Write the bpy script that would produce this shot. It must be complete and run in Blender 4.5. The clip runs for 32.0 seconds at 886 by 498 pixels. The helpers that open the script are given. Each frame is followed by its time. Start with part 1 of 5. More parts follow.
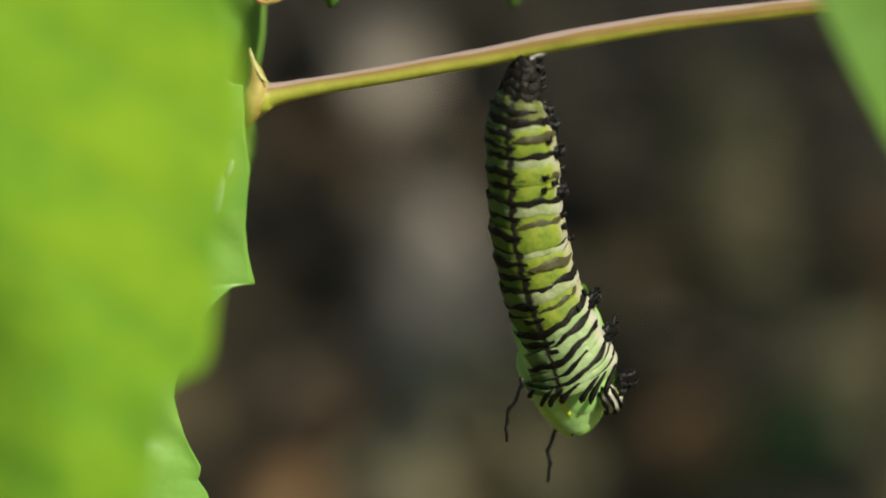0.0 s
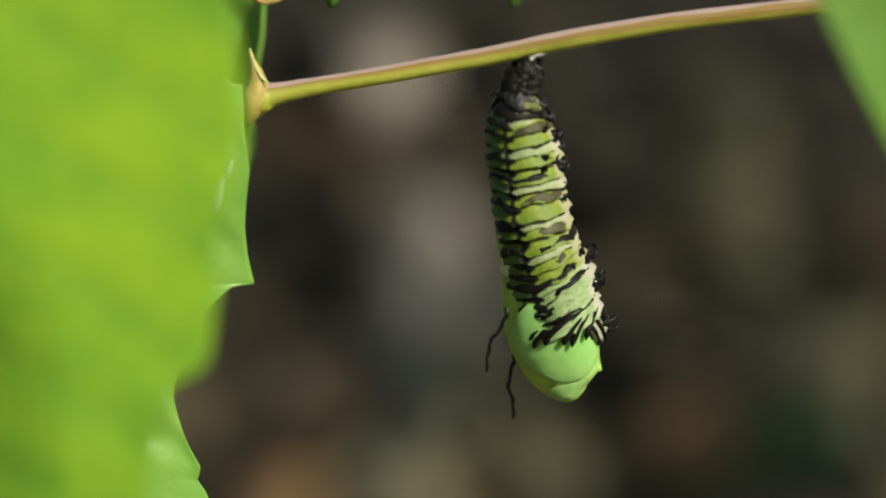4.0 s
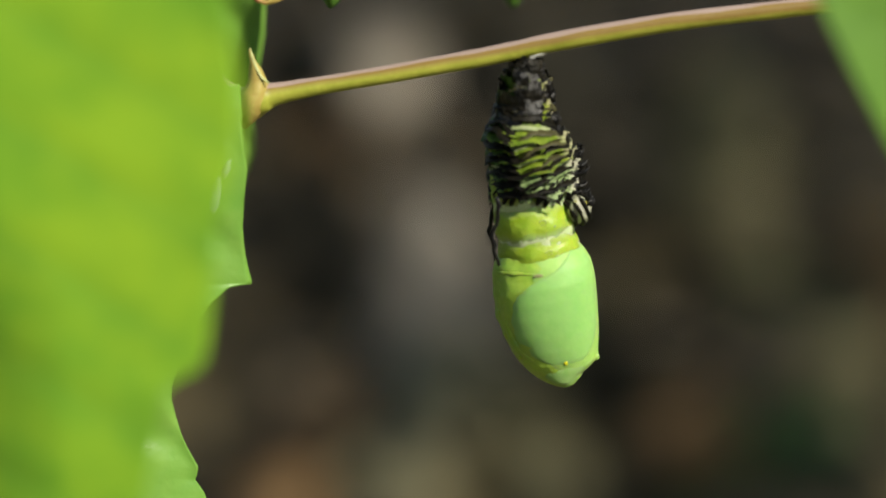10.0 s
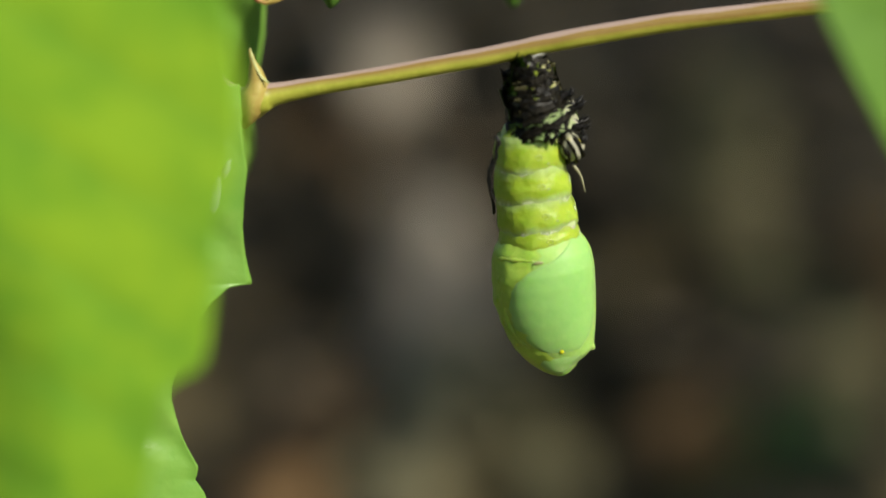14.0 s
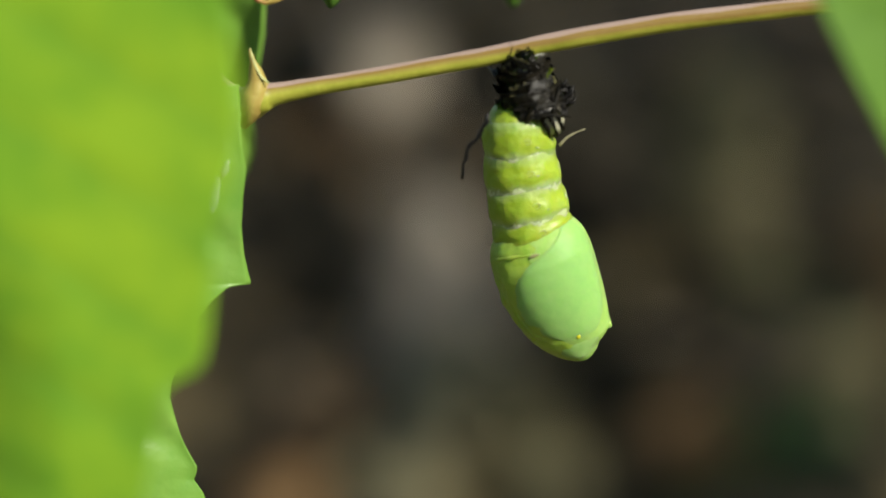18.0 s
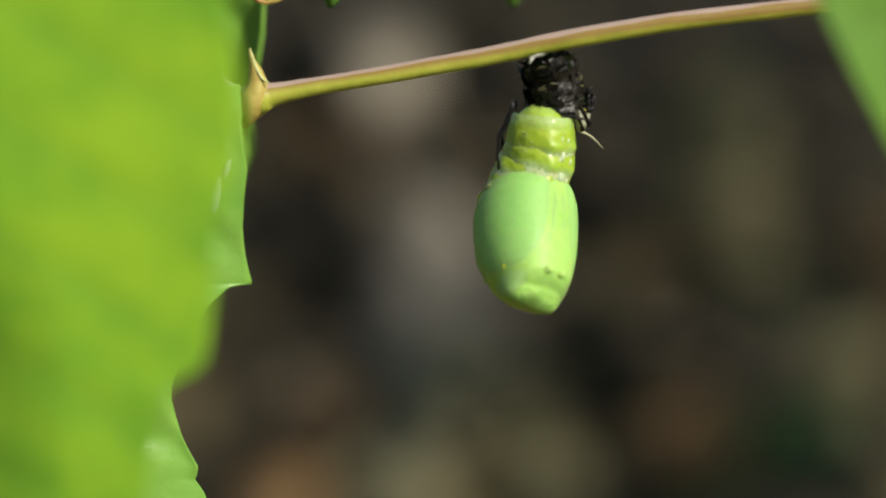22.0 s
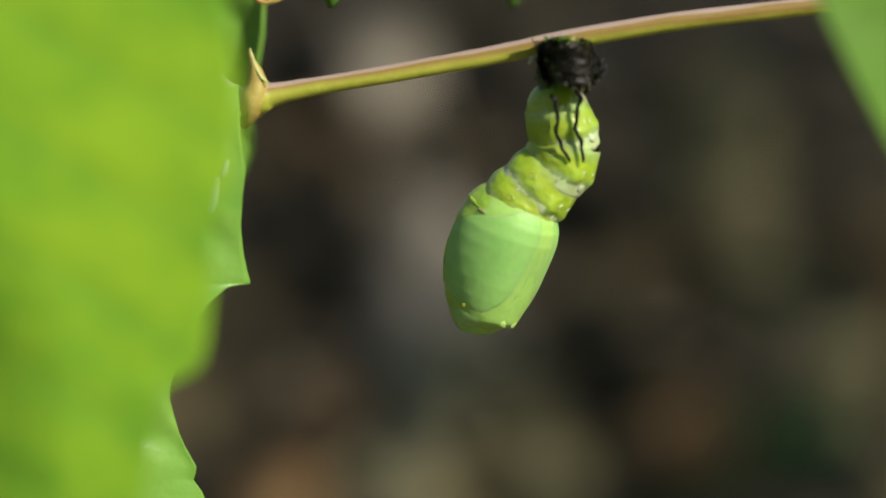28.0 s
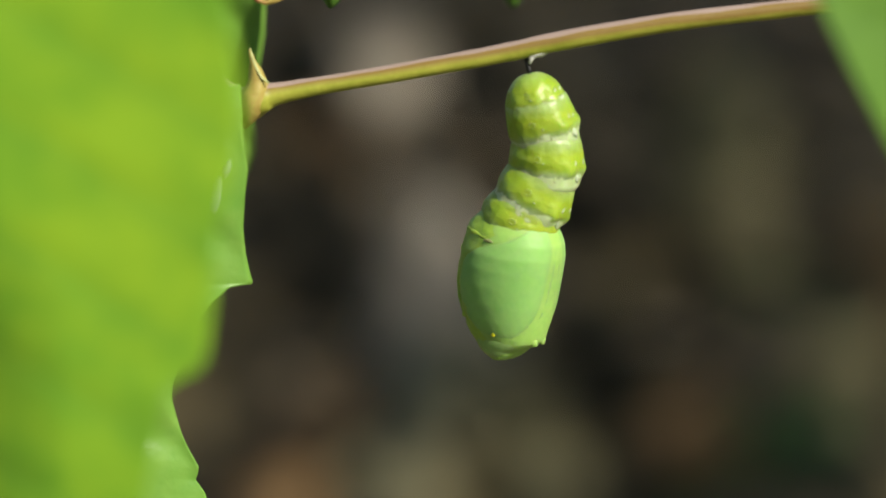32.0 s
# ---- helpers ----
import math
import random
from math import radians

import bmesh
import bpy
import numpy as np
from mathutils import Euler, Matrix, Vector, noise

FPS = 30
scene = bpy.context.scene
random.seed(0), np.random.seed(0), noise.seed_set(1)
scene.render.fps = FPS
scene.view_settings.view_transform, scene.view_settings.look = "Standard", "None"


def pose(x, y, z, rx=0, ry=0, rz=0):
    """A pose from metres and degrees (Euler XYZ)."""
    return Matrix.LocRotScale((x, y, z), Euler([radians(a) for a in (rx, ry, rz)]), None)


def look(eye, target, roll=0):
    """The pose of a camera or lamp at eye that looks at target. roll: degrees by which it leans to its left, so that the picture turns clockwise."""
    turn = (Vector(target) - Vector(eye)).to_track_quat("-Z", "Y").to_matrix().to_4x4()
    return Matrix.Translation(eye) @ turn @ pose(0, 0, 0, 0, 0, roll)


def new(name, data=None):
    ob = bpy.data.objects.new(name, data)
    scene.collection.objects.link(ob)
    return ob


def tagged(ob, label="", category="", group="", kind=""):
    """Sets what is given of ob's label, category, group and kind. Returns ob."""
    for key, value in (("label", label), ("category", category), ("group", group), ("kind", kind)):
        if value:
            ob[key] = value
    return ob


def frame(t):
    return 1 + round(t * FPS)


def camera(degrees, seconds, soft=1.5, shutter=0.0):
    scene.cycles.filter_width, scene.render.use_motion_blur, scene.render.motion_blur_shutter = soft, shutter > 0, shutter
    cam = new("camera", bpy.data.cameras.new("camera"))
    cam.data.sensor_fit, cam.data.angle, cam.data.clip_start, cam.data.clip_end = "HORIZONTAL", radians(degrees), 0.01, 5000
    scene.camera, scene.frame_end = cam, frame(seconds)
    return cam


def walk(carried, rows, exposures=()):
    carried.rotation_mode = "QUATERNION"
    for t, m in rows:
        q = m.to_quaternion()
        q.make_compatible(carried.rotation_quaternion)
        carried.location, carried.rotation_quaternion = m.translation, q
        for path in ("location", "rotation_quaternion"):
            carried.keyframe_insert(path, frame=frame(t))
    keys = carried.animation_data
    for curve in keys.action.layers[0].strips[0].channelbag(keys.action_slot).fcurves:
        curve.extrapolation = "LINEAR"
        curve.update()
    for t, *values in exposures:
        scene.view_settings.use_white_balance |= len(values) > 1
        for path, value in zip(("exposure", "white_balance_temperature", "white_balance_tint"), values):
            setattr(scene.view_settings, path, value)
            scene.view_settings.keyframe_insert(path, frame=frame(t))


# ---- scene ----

# One vertical working plane (y = 0) holds stem, caterpillar and chrysalis; the camera stands 29 cm before it.
S = 6.45e-5                      # metres per picture unit in that plane
PITCH = radians(14)              # the camera looks down by this much
FOV = 20.0
HEIGHT = 0.42                    # height of the picture's centre above the ground
DIST = 784 * S / math.tan(radians(FOV / 2))
STRETCH = 1 / math.cos(PITCH)
EYE = Vector((0, -DIST * math.cos(PITCH), HEIGHT + DIST * math.sin(PITCH)))
CENTRE = Vector((0, 0, HEIGHT))

cam = camera(FOV, 32.0, soft=1.9)
cam.data.dof.use_dof = True
cam.data.dof.focus_distance = DIST
cam.data.dof.aperture_fstop = 8.0
cam.data.dof.aperture_blades = 0
walk(cam, [(0.0, look(EYE, CENTRE)), (32.0, look(EYE, CENTRE))], exposures=[(0.0, 0.45), (32.0, 0.45)])


# ---- light ----
SUN_EL, SUN_AZ = 40.0, 46.0      # the sun stands to the right of and behind the camera
world = bpy.data.worlds.new("sky")
world.use_nodes = True
scene.world = world
wn, wl = world.node_tree.nodes, world.node_tree.links
sky = wn.new("ShaderNodeTexSky")
sky.sky_type = "NISHITA"
sky.sun_disc = False
sky.sun_elevation = radians(SUN_EL)
sky.sun_rotation = radians(180 - SUN_AZ)
wl.new(sky.outputs["Color"], wn["Background"].inputs["Color"])
wn["Background"].inputs["Strength"].default_value = 0.055

sun = new("sun", bpy.data.lights.new("sun", "SUN"))
sun.data.energy = 4.3
sun.data.angle = radians(1.0)
sun.data.color = (1.0, 0.94, 0.80)
_d = Vector((math.sin(radians(SUN_AZ)) * math.cos(radians(SUN_EL)), -math.cos(radians(SUN_AZ)) * math.cos(radians(SUN_EL)), math.sin(radians(SUN_EL))))
sun.matrix_world = look(CENTRE + _d * 3, CENTRE)


# ---- materials ----
def mat(name, a, b, scale=600, rough=0.5, bump=0.0, c=None, sss=0.0, translucent=0.0, spec=0.5, coat=0.0, rnd=0.0, coords="Object", bscale=None, fine=0.35):
    """Two colours mixed by coarse and fine noise, a third in spots; relief, gloss, translucency."""
    m = bpy.data.materials.new(name)
    m.use_nodes = True
    n, l = m.node_tree.nodes, m.node_tree.links
    p = n["Principled BSDF"]
    tc = n.new("ShaderNodeTexCoord")
    n1 = n.new("ShaderNodeTexNoise"); n1.inputs["Scale"].default_value = scale; n1.inputs["Detail"].default_value = 4
    n2 = n.new("ShaderNodeTexNoise"); n2.inputs["Scale"].default_value = scale * 6; n2.inputs["Detail"].default_value = 3
    for k in (n1, n2):
        l.new(tc.outputs[coords], k.inputs["Vector"])
    add = n.new("ShaderNodeMix"); add.data_type = "FLOAT"; add.inputs[0].default_value = fine
    l.new(n1.outputs["Fac"], add.inputs[2]); l.new(n2.outputs["Fac"], add.inputs[3])
    ramp = n.new("ShaderNodeValToRGB")
    ramp.color_ramp.elements[0].position, ramp.color_ramp.elements[1].position = 0.36, 0.64
    ramp.color_ramp.elements[0].color, ramp.color_ramp.elements[1].color = (*a, 1), (*b, 1)
    l.new(add.outputs[0], ramp.inputs["Fac"])
    col = ramp.outputs["Color"]
    if c:
        n3 = n.new("ShaderNodeTexNoise"); n3.inputs["Scale"].default_value = scale * 2.3
        l.new(tc.outputs[coords], n3.inputs["Vector"])
        r3 = n.new("ShaderNodeValToRGB")
        r3.color_ramp.elements[0].position, r3.color_ramp.elements[1].position = 0.58, 0.66
        l.new(n3.outputs["Fac"], r3.inputs["Fac"])
        mx = n.new("ShaderNodeMix"); mx.data_type = "RGBA"; mx.inputs[7].default_value = (*c, 1)
        l.new(r3.outputs["Color"], mx.inputs[0]); l.new(col, mx.inputs[6])
        col = mx.outputs[2]
    if rnd:
        oi = n.new("ShaderNodeObjectInfo")
        hs = n.new("ShaderNodeHueSaturation")
        mr = n.new("ShaderNodeMapRange"); mr.inputs[3].default_value = 1 - rnd; mr.inputs[4].default_value = 1 + rnd
        l.new(oi.outputs["Random"], mr.inputs[0]); l.new(mr.outputs[0], hs.inputs["Value"]); l.new(col, hs.inputs["Color"])
        col = hs.outputs["Color"]
    l.new(col, p.inputs["Base Color"])
    p.inputs["Roughness"].default_value = rough
    p.inputs["Specular IOR Level"].default_value = spec
    p.inputs["Coat Weight"].default_value = coat
    p.inputs["Coat Roughness"].default_value = 0.15
    if sss:
        p.inputs["Subsurface Weight"].default_value = sss
        p.inputs["Subsurface Radius"].default_value = (0.6, 1.0, 0.25)
        p.inputs["Subsurface Scale"].default_value = 0.0022
    if bump:
        bp = n.new("ShaderNodeBump"); bp.inputs["Strength"].default_value = bump; bp.inputs["Distance"].default_value = 0.3 / (bscale or scale)
        nb = n.new("ShaderNodeTexNoise"); nb.inputs["Scale"].default_value = bscale or scale * 3; nb.inputs["Detail"].default_value = 5
        l.new(tc.outputs[coords], nb.inputs["Vector"]); l.new(nb.outputs["Fac"], bp.inputs["Height"]); l.new(bp.outputs["Normal"], p.inputs["Normal"])
    if translucent:
        tr = n.new("ShaderNodeBsdfTranslucent"); l.new(col, tr.inputs["Color"])
        ms = n.new("ShaderNodeMixShader"); ms.inputs[0].default_value = translucent
        out = n["Material Output"]
        l.new(p.outputs[0], ms.inputs[1]); l.new(tr.outputs[0], ms.inputs[2]); l.new(ms.outputs[0], out.inputs["Surface"])
    return m


def leaf_material():
    """Young leaf: broad yellow-green fields between darker diagonal side veins, darker towards the stalk."""
    m = mat("leaf_green", (0.19, 0.43, 0.028), (0.33, 0.565, 0.030), 130, 0.5, 0.25, translucent=0.22, spec=0.3, bscale=900, fine=0.1)
    n, l = m.node_tree.nodes, m.node_tree.links
    p = n["Principled BSDF"]
    base = p.inputs["Base Color"].links[0].from_socket
    tc = n.new("ShaderNodeTexCoord")
    sep = n.new("ShaderNodeSeparateXYZ"); l.new(tc.outputs["Object"], sep.inputs[0])
    nz = n.new("ShaderNodeTexNoise"); nz.inputs["Scale"].default_value = 70
    l.new(tc.outputs["Object"], nz.inputs["Vector"])
    u = n.new("ShaderNodeMath"); u.operation = "MULTIPLY_ADD"; u.inputs[1].default_value = 0.56
    l.new(sep.outputs["X"], u.inputs[0]); l.new(sep.outputs["Z"], u.inputs[2])
    wob = n.new("ShaderNodeMath"); wob.operation = "MULTIPLY_ADD"; wob.inputs[1].default_value = 0.004
    l.new(nz.outputs["Fac"], wob.inputs[0]); l.new(u.outputs[0], wob.inputs[2])
    ph = n.new("ShaderNodeMath"); ph.operation = "MULTIPLY"; ph.inputs[1].default_value = 2 * math.pi / 0.0108
    l.new(wob.outputs[0], ph.inputs[0])
    sn = n.new("ShaderNodeMath"); sn.operation = "SINE"; l.new(ph.outputs[0], sn.inputs[0])
    r = n.new("ShaderNodeValToRGB")
    r.color_ramp.elements[0].position, r.color_ramp.elements[1].position = 0.35, 1.0
    r.color_ramp.elements[1].color = (0.34, 0.34, 0.34, 1)
    l.new(sn.outputs[0], r.inputs["Fac"])
    mx = n.new("ShaderNodeMix"); mx.data_type = "RGBA"; mx.inputs[7].default_value = (0.115, 0.32, 0.03, 1)
    l.new(r.outputs["Color"], mx.inputs[0]); l.new(base, mx.inputs[6])
    l.new(mx.outputs[2], p.inputs["Base Color"])
    for q in n:
        if q.type == "BSDF_TRANSLUCENT":
            l.new(mx.outputs[2], q.inputs["Color"])
    return m


M_LEAF = leaf_material()
M_LOBE = mat("leaf_margin", (0.17, 0.38, 0.05), (0.23, 0.43, 0.07), 90, 0.38, 0.25, translucent=0.25, spec=0.5, bscale=900)
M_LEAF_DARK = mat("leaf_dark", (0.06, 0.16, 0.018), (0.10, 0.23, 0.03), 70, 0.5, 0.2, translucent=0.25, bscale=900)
M_VEIN = mat("leaf_vein", (0.15, 0.33, 0.02), (0.19, 0.38, 0.03), 200, 0.5)
M_STEM_NODE = mat("stem_node", (0.34, 0.23, 0.05), (0.42, 0.36, 0.09), 160, 0.5, 0.2, c=(0.42, 0.14, 0.06))
M_STIPULE = mat("stipule", (0.44, 0.46, 0.16), (0.52, 0.54, 0.24), 300, 0.45, 0.15)
M_SILK = mat("silk", (0.48, 0.48, 0.42), (0.66, 0.66, 0.60), 1500, 0.6, 0.6)
M_WHITE_SPOT = mat("pale_spot", (0.30, 0.46, 0.24), (0.44, 0.57, 0.36), 900, 0.3, 0.2, spec=0.6)
M_BLACK = mat("band_black", (0.003, 0.0032, 0.0025), (0.013, 0.011, 0.006), 900, 0.5, 0.35, spec=0.12)
M_HORN = mat("black_horn", (0.004, 0.004, 0.004), (0.014, 0.013, 0.012), 1200, 0.4, 0.4, spec=0.22)
M_PUPA_BODY = mat("pupa_green", (0.26, 0.50, 0.10), (0.36, 0.58, 0.135), 240, 0.52, 0.14, sss=0.5, spec=0.35, bscale=1500)
M_PUPA_BACK = mat("pupa_back", (0.24, 0.44, 0.045), (0.38, 0.55, 0.07), 230, 0.40, 0.25, sss=0.45, coat=0.08, bscale=1200)
M_PUPA_WING = mat("pupa_mint", (0.235, 0.475, 0.12), (0.295, 0.53, 0.145), 160, 0.54, 0.14, sss=0.5, spec=0.35, bscale=900)
M_PUPA_HEAD = mat("pupa_pale", (0.235, 0.45, 0.11), (0.32, 0.51, 0.165), 300, 0.30, 0.12, sss=0.25, coat=0.2, bscale=1500)
M_PUPA_RIDGE = mat("pupa_ridge", (0.29, 0.44, 0.065), (0.37, 0.50, 0.11), 500, 0.36, 0.15, sss=0.4)
M_PUPA_BAND = mat("pupa_band", (0.44, 0.60, 0.22), (0.57, 0.70, 0.38), 140, 0.36, 0.15, sss=0.5, coat=0.1)
M_GLINT = mat("pupa_glint_bump", (0.44, 0.56, 0.30), (0.60, 0.70, 0.48), 1200, 0.16, 0.3, coat=0.6)
M_WET = mat("pupa_wet_bump", (0.33, 0.46, 0.14), (0.46, 0.58, 0.28), 900, 0.12, 0.2, sss=0.3, coat=0.8)
M_SPOT = mat("yellow_spot", (0.55, 0.60, 0.01), (0.66, 0.66, 0.02), 900, 0.3, sss=0.2)
M_BROWN = mat("brown_mark", (0.20, 0.22, 0.08), (0.30, 0.30, 0.13), 900, 0.4)
M_SOIL = mat("soil", (0.037, 0.028, 0.010), (0.108, 0.082, 0.029), 6.0, 0.9, 0.6, c=(0.140, 0.108, 0.044), bscale=60)
M_LITTER = mat("dry_leaf", (0.08, 0.058, 0.032), (0.20, 0.15, 0.085), 40, 0.8, 0.3, rnd=0.3)
M_STONE = mat("stone", (0.27, 0.235, 0.18), (0.37, 0.32, 0.25), 30, 0.85, 0.5, rnd=0.1)
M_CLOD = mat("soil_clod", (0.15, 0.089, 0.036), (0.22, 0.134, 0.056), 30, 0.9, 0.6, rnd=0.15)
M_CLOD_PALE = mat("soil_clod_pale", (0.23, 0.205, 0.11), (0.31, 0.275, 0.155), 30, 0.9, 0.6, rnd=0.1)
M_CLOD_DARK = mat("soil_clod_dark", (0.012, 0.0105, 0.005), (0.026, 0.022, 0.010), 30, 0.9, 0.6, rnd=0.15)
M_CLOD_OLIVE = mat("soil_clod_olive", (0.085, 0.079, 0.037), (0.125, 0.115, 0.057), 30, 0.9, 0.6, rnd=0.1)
M_BARK = mat("bark", (0.08, 0.055, 0.035), (0.16, 0.12, 0.08), 40, 0.85, 0.6)
M_WEED = mat("weed_green", (0.06, 0.15, 0.035), (0.10, 0.23, 0.06), 40, 0.6, 0.2, translucent=0.2, rnd=0.25)


def skin_material(name, a, b, side, back):
    """Caterpillar skin: a dark side line along the body, a pale belly and small dark flecks."""
    m = mat(name, a, b, 420, 0.55, 0.5, c=None, sss=0.1, spec=0.3, bscale=1400)
    n, l = m.node_tree.nodes, m.node_tree.links
    p = n["Principled BSDF"]
    base = p.inputs["Base Color"].links[0].from_socket
    tc = n.new("ShaderNodeTexCoord")
    nz = n.new("ShaderNodeTexNoise"); nz.inputs["Scale"].default_value = 700
    l.new(tc.outputs["Object"], nz.inputs["Vector"])
    sep = n.new("ShaderNodeSeparateXYZ"); l.new(tc.outputs["Object"], sep.inputs[0])
    ang = n.new("ShaderNodeMath"); ang.operation = "ARCTAN2"
    l.new(sep.outputs["Y"], ang.inputs[0]); l.new(sep.outputs["X"], ang.inputs[1])
    wob = n.new("ShaderNodeMath"); wob.operation = "MULTIPLY_ADD"; wob.inputs[1].default_value = 0.35
    l.new(nz.outputs["Fac"], wob.inputs[0]); l.new(ang.outputs[0], wob.inputs[2])
    line = n.new("ShaderNodeValToRGB")
    e = line.color_ramp.elements
    mr = n.new("ShaderNodeMapRange"); mr.inputs[1].default_value = -math.pi; mr.inputs[2].default_value = math.pi
    l.new(wob.outputs[0], mr.inputs[0])
    l.new(mr.outputs[0], line.inputs["Fac"])
    e[0].position, e[0].color = 0.0, (0, 0, 0, 1)
    e[1].position, e[1].color = 1.0, (0, 0, 0, 1)
    for pos, v in ((0.197, 0), (0.208, 1.0), (0.227, 1.0), (0.238, 0)):
        k = line.color_ramp.elements.new(pos); k.color = (v, v, v, 1)
    mx = n.new("ShaderNodeMix"); mx.data_type = "RGBA"; mx.inputs[7].default_value = (0.012, 0.011, 0.007, 1)
    l.new(line.outputs["Color"], mx.inputs[0]); l.new(base, mx.inputs[6])
    belly = n.new("ShaderNodeValToRGB")
    e = belly.color_ramp.elements
    e[0].position, e[0].color = 0.0, (0, 0, 0, 1)
    e[1].position, e[1].color = 1.0, (0, 0, 0, 1)
    for pos, v in ((0.41, 0), (0.45, 0.8), (0.55, 0.8), (0.59, 0)):
        k = belly.color_ramp.elements.new(pos); k.color = (v, v, v, 1)
    l.new(mr.outputs[0], belly.inputs["Fac"])
    mx2 = n.new("ShaderNodeMix"); mx2.data_type = "RGBA"; mx2.inputs[7].default_value = (*side, 1)
    l.new(belly.outputs["Color"], mx2.inputs[0]); l.new(mx.outputs[2], mx2.inputs[6])
    # the back beyond the side line is greener; its shade is painted in too
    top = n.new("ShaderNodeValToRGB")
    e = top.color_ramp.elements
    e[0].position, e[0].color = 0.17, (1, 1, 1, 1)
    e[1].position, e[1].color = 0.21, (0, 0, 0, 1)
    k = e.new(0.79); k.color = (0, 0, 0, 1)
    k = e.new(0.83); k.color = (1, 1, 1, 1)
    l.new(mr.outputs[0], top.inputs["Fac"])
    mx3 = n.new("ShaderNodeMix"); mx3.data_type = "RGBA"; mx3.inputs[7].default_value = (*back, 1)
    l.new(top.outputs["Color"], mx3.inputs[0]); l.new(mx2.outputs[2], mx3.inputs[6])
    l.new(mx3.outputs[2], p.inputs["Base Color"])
    return m


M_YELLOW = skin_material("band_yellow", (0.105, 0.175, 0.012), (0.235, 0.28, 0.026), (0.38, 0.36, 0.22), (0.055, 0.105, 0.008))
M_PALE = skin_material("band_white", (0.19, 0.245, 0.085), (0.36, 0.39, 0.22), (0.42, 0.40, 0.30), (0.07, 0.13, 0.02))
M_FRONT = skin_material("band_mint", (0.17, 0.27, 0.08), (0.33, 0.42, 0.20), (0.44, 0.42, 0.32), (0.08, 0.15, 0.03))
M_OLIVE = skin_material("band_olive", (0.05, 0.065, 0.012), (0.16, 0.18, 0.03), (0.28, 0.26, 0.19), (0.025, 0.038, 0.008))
M_FOLD = mat("skin_fold", (0.003, 0.003, 0.003), (0.014, 0.012, 0.008), 500, 0.34, 0.6, c=(0.05, 0.046, 0.034), rnd=0.4, spec=0.4)
M_FACE = mat("face_white", (0.30, 0.32, 0.20), (0.46, 0.45, 0.34), 500, 0.35, 0.3, c=(0.34, 0.32, 0.03), spec=0.5)
M_BROWN_BAND = mat("band_brown", (0.028, 0.026, 0.010), (0.075, 0.07, 0.028), 600, 0.5, 0.35, rnd=0.2, spec=0.2)
M_LINING = mat("shed_lining", (0.32, 0.30, 0.17), (0.44, 0.42, 0.28), 900, 0.4, 0.2)
M_TAIL = mat("tail_dark", (0.003, 0.003, 0.002), (0.016, 0.014, 0.009), 700, 0.5, 0.5, c=(0.055, 0.048, 0.035), spec=0.15)


def stem_material():
    """Leaf stalk: yellow-green below, brownish red further out along it, a lilac highlight painted on top, lengthwise
    grain.
    """
    m = mat("stem", (0.30, 0.33, 0.035), (0.42, 0.42, 0.06), 300, 0.42, 0.25, bscale=1200)
    n, l = m.node_tree.nodes, m.node_tree.links
    p = n["Principled BSDF"]
    base = p.inputs["Base Color"].links[0].from_socket
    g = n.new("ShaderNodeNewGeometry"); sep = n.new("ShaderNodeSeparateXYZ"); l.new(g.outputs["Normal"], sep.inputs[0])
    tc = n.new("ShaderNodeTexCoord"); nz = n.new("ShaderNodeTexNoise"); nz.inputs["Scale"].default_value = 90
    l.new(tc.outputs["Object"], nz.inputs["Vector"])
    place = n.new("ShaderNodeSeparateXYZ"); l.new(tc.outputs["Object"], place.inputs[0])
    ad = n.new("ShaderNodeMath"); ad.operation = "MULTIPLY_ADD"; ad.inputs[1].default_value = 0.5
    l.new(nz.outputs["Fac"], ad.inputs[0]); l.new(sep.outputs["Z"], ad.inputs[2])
    far = n.new("ShaderNodeMath"); far.operation = "MULTIPLY_ADD"; far.inputs[1].default_value = 13.0
    l.new(place.outputs["X"], far.inputs[0]); l.new(ad.outputs[0], far.inputs[2])
    r = n.new("ShaderNodeValToRGB")
    r.color_ramp.elements[0].position, r.color_ramp.elements[1].position = 0.22, 0.80
    r.color_ramp.elements[1].color = (0.85, 0.85, 0.85, 1)
    l.new(far.outputs[0], r.inputs["Fac"])
    mx = n.new("ShaderNodeMix"); mx.data_type = "RGBA"; mx.inputs[7].default_value = (0.20, 0.105, 0.028, 1)
    l.new(r.outputs["Color"], mx.inputs[0]); l.new(base, mx.inputs[6])
    # the rim highlight, put into the colour where the surface faces upward
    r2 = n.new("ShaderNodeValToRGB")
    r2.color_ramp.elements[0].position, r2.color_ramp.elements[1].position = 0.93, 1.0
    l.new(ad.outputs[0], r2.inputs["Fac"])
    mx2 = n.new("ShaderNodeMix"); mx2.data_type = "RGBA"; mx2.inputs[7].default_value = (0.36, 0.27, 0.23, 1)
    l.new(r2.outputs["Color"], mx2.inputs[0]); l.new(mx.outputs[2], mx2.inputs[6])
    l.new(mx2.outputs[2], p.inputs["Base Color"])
    return m


M_STEM = stem_material()


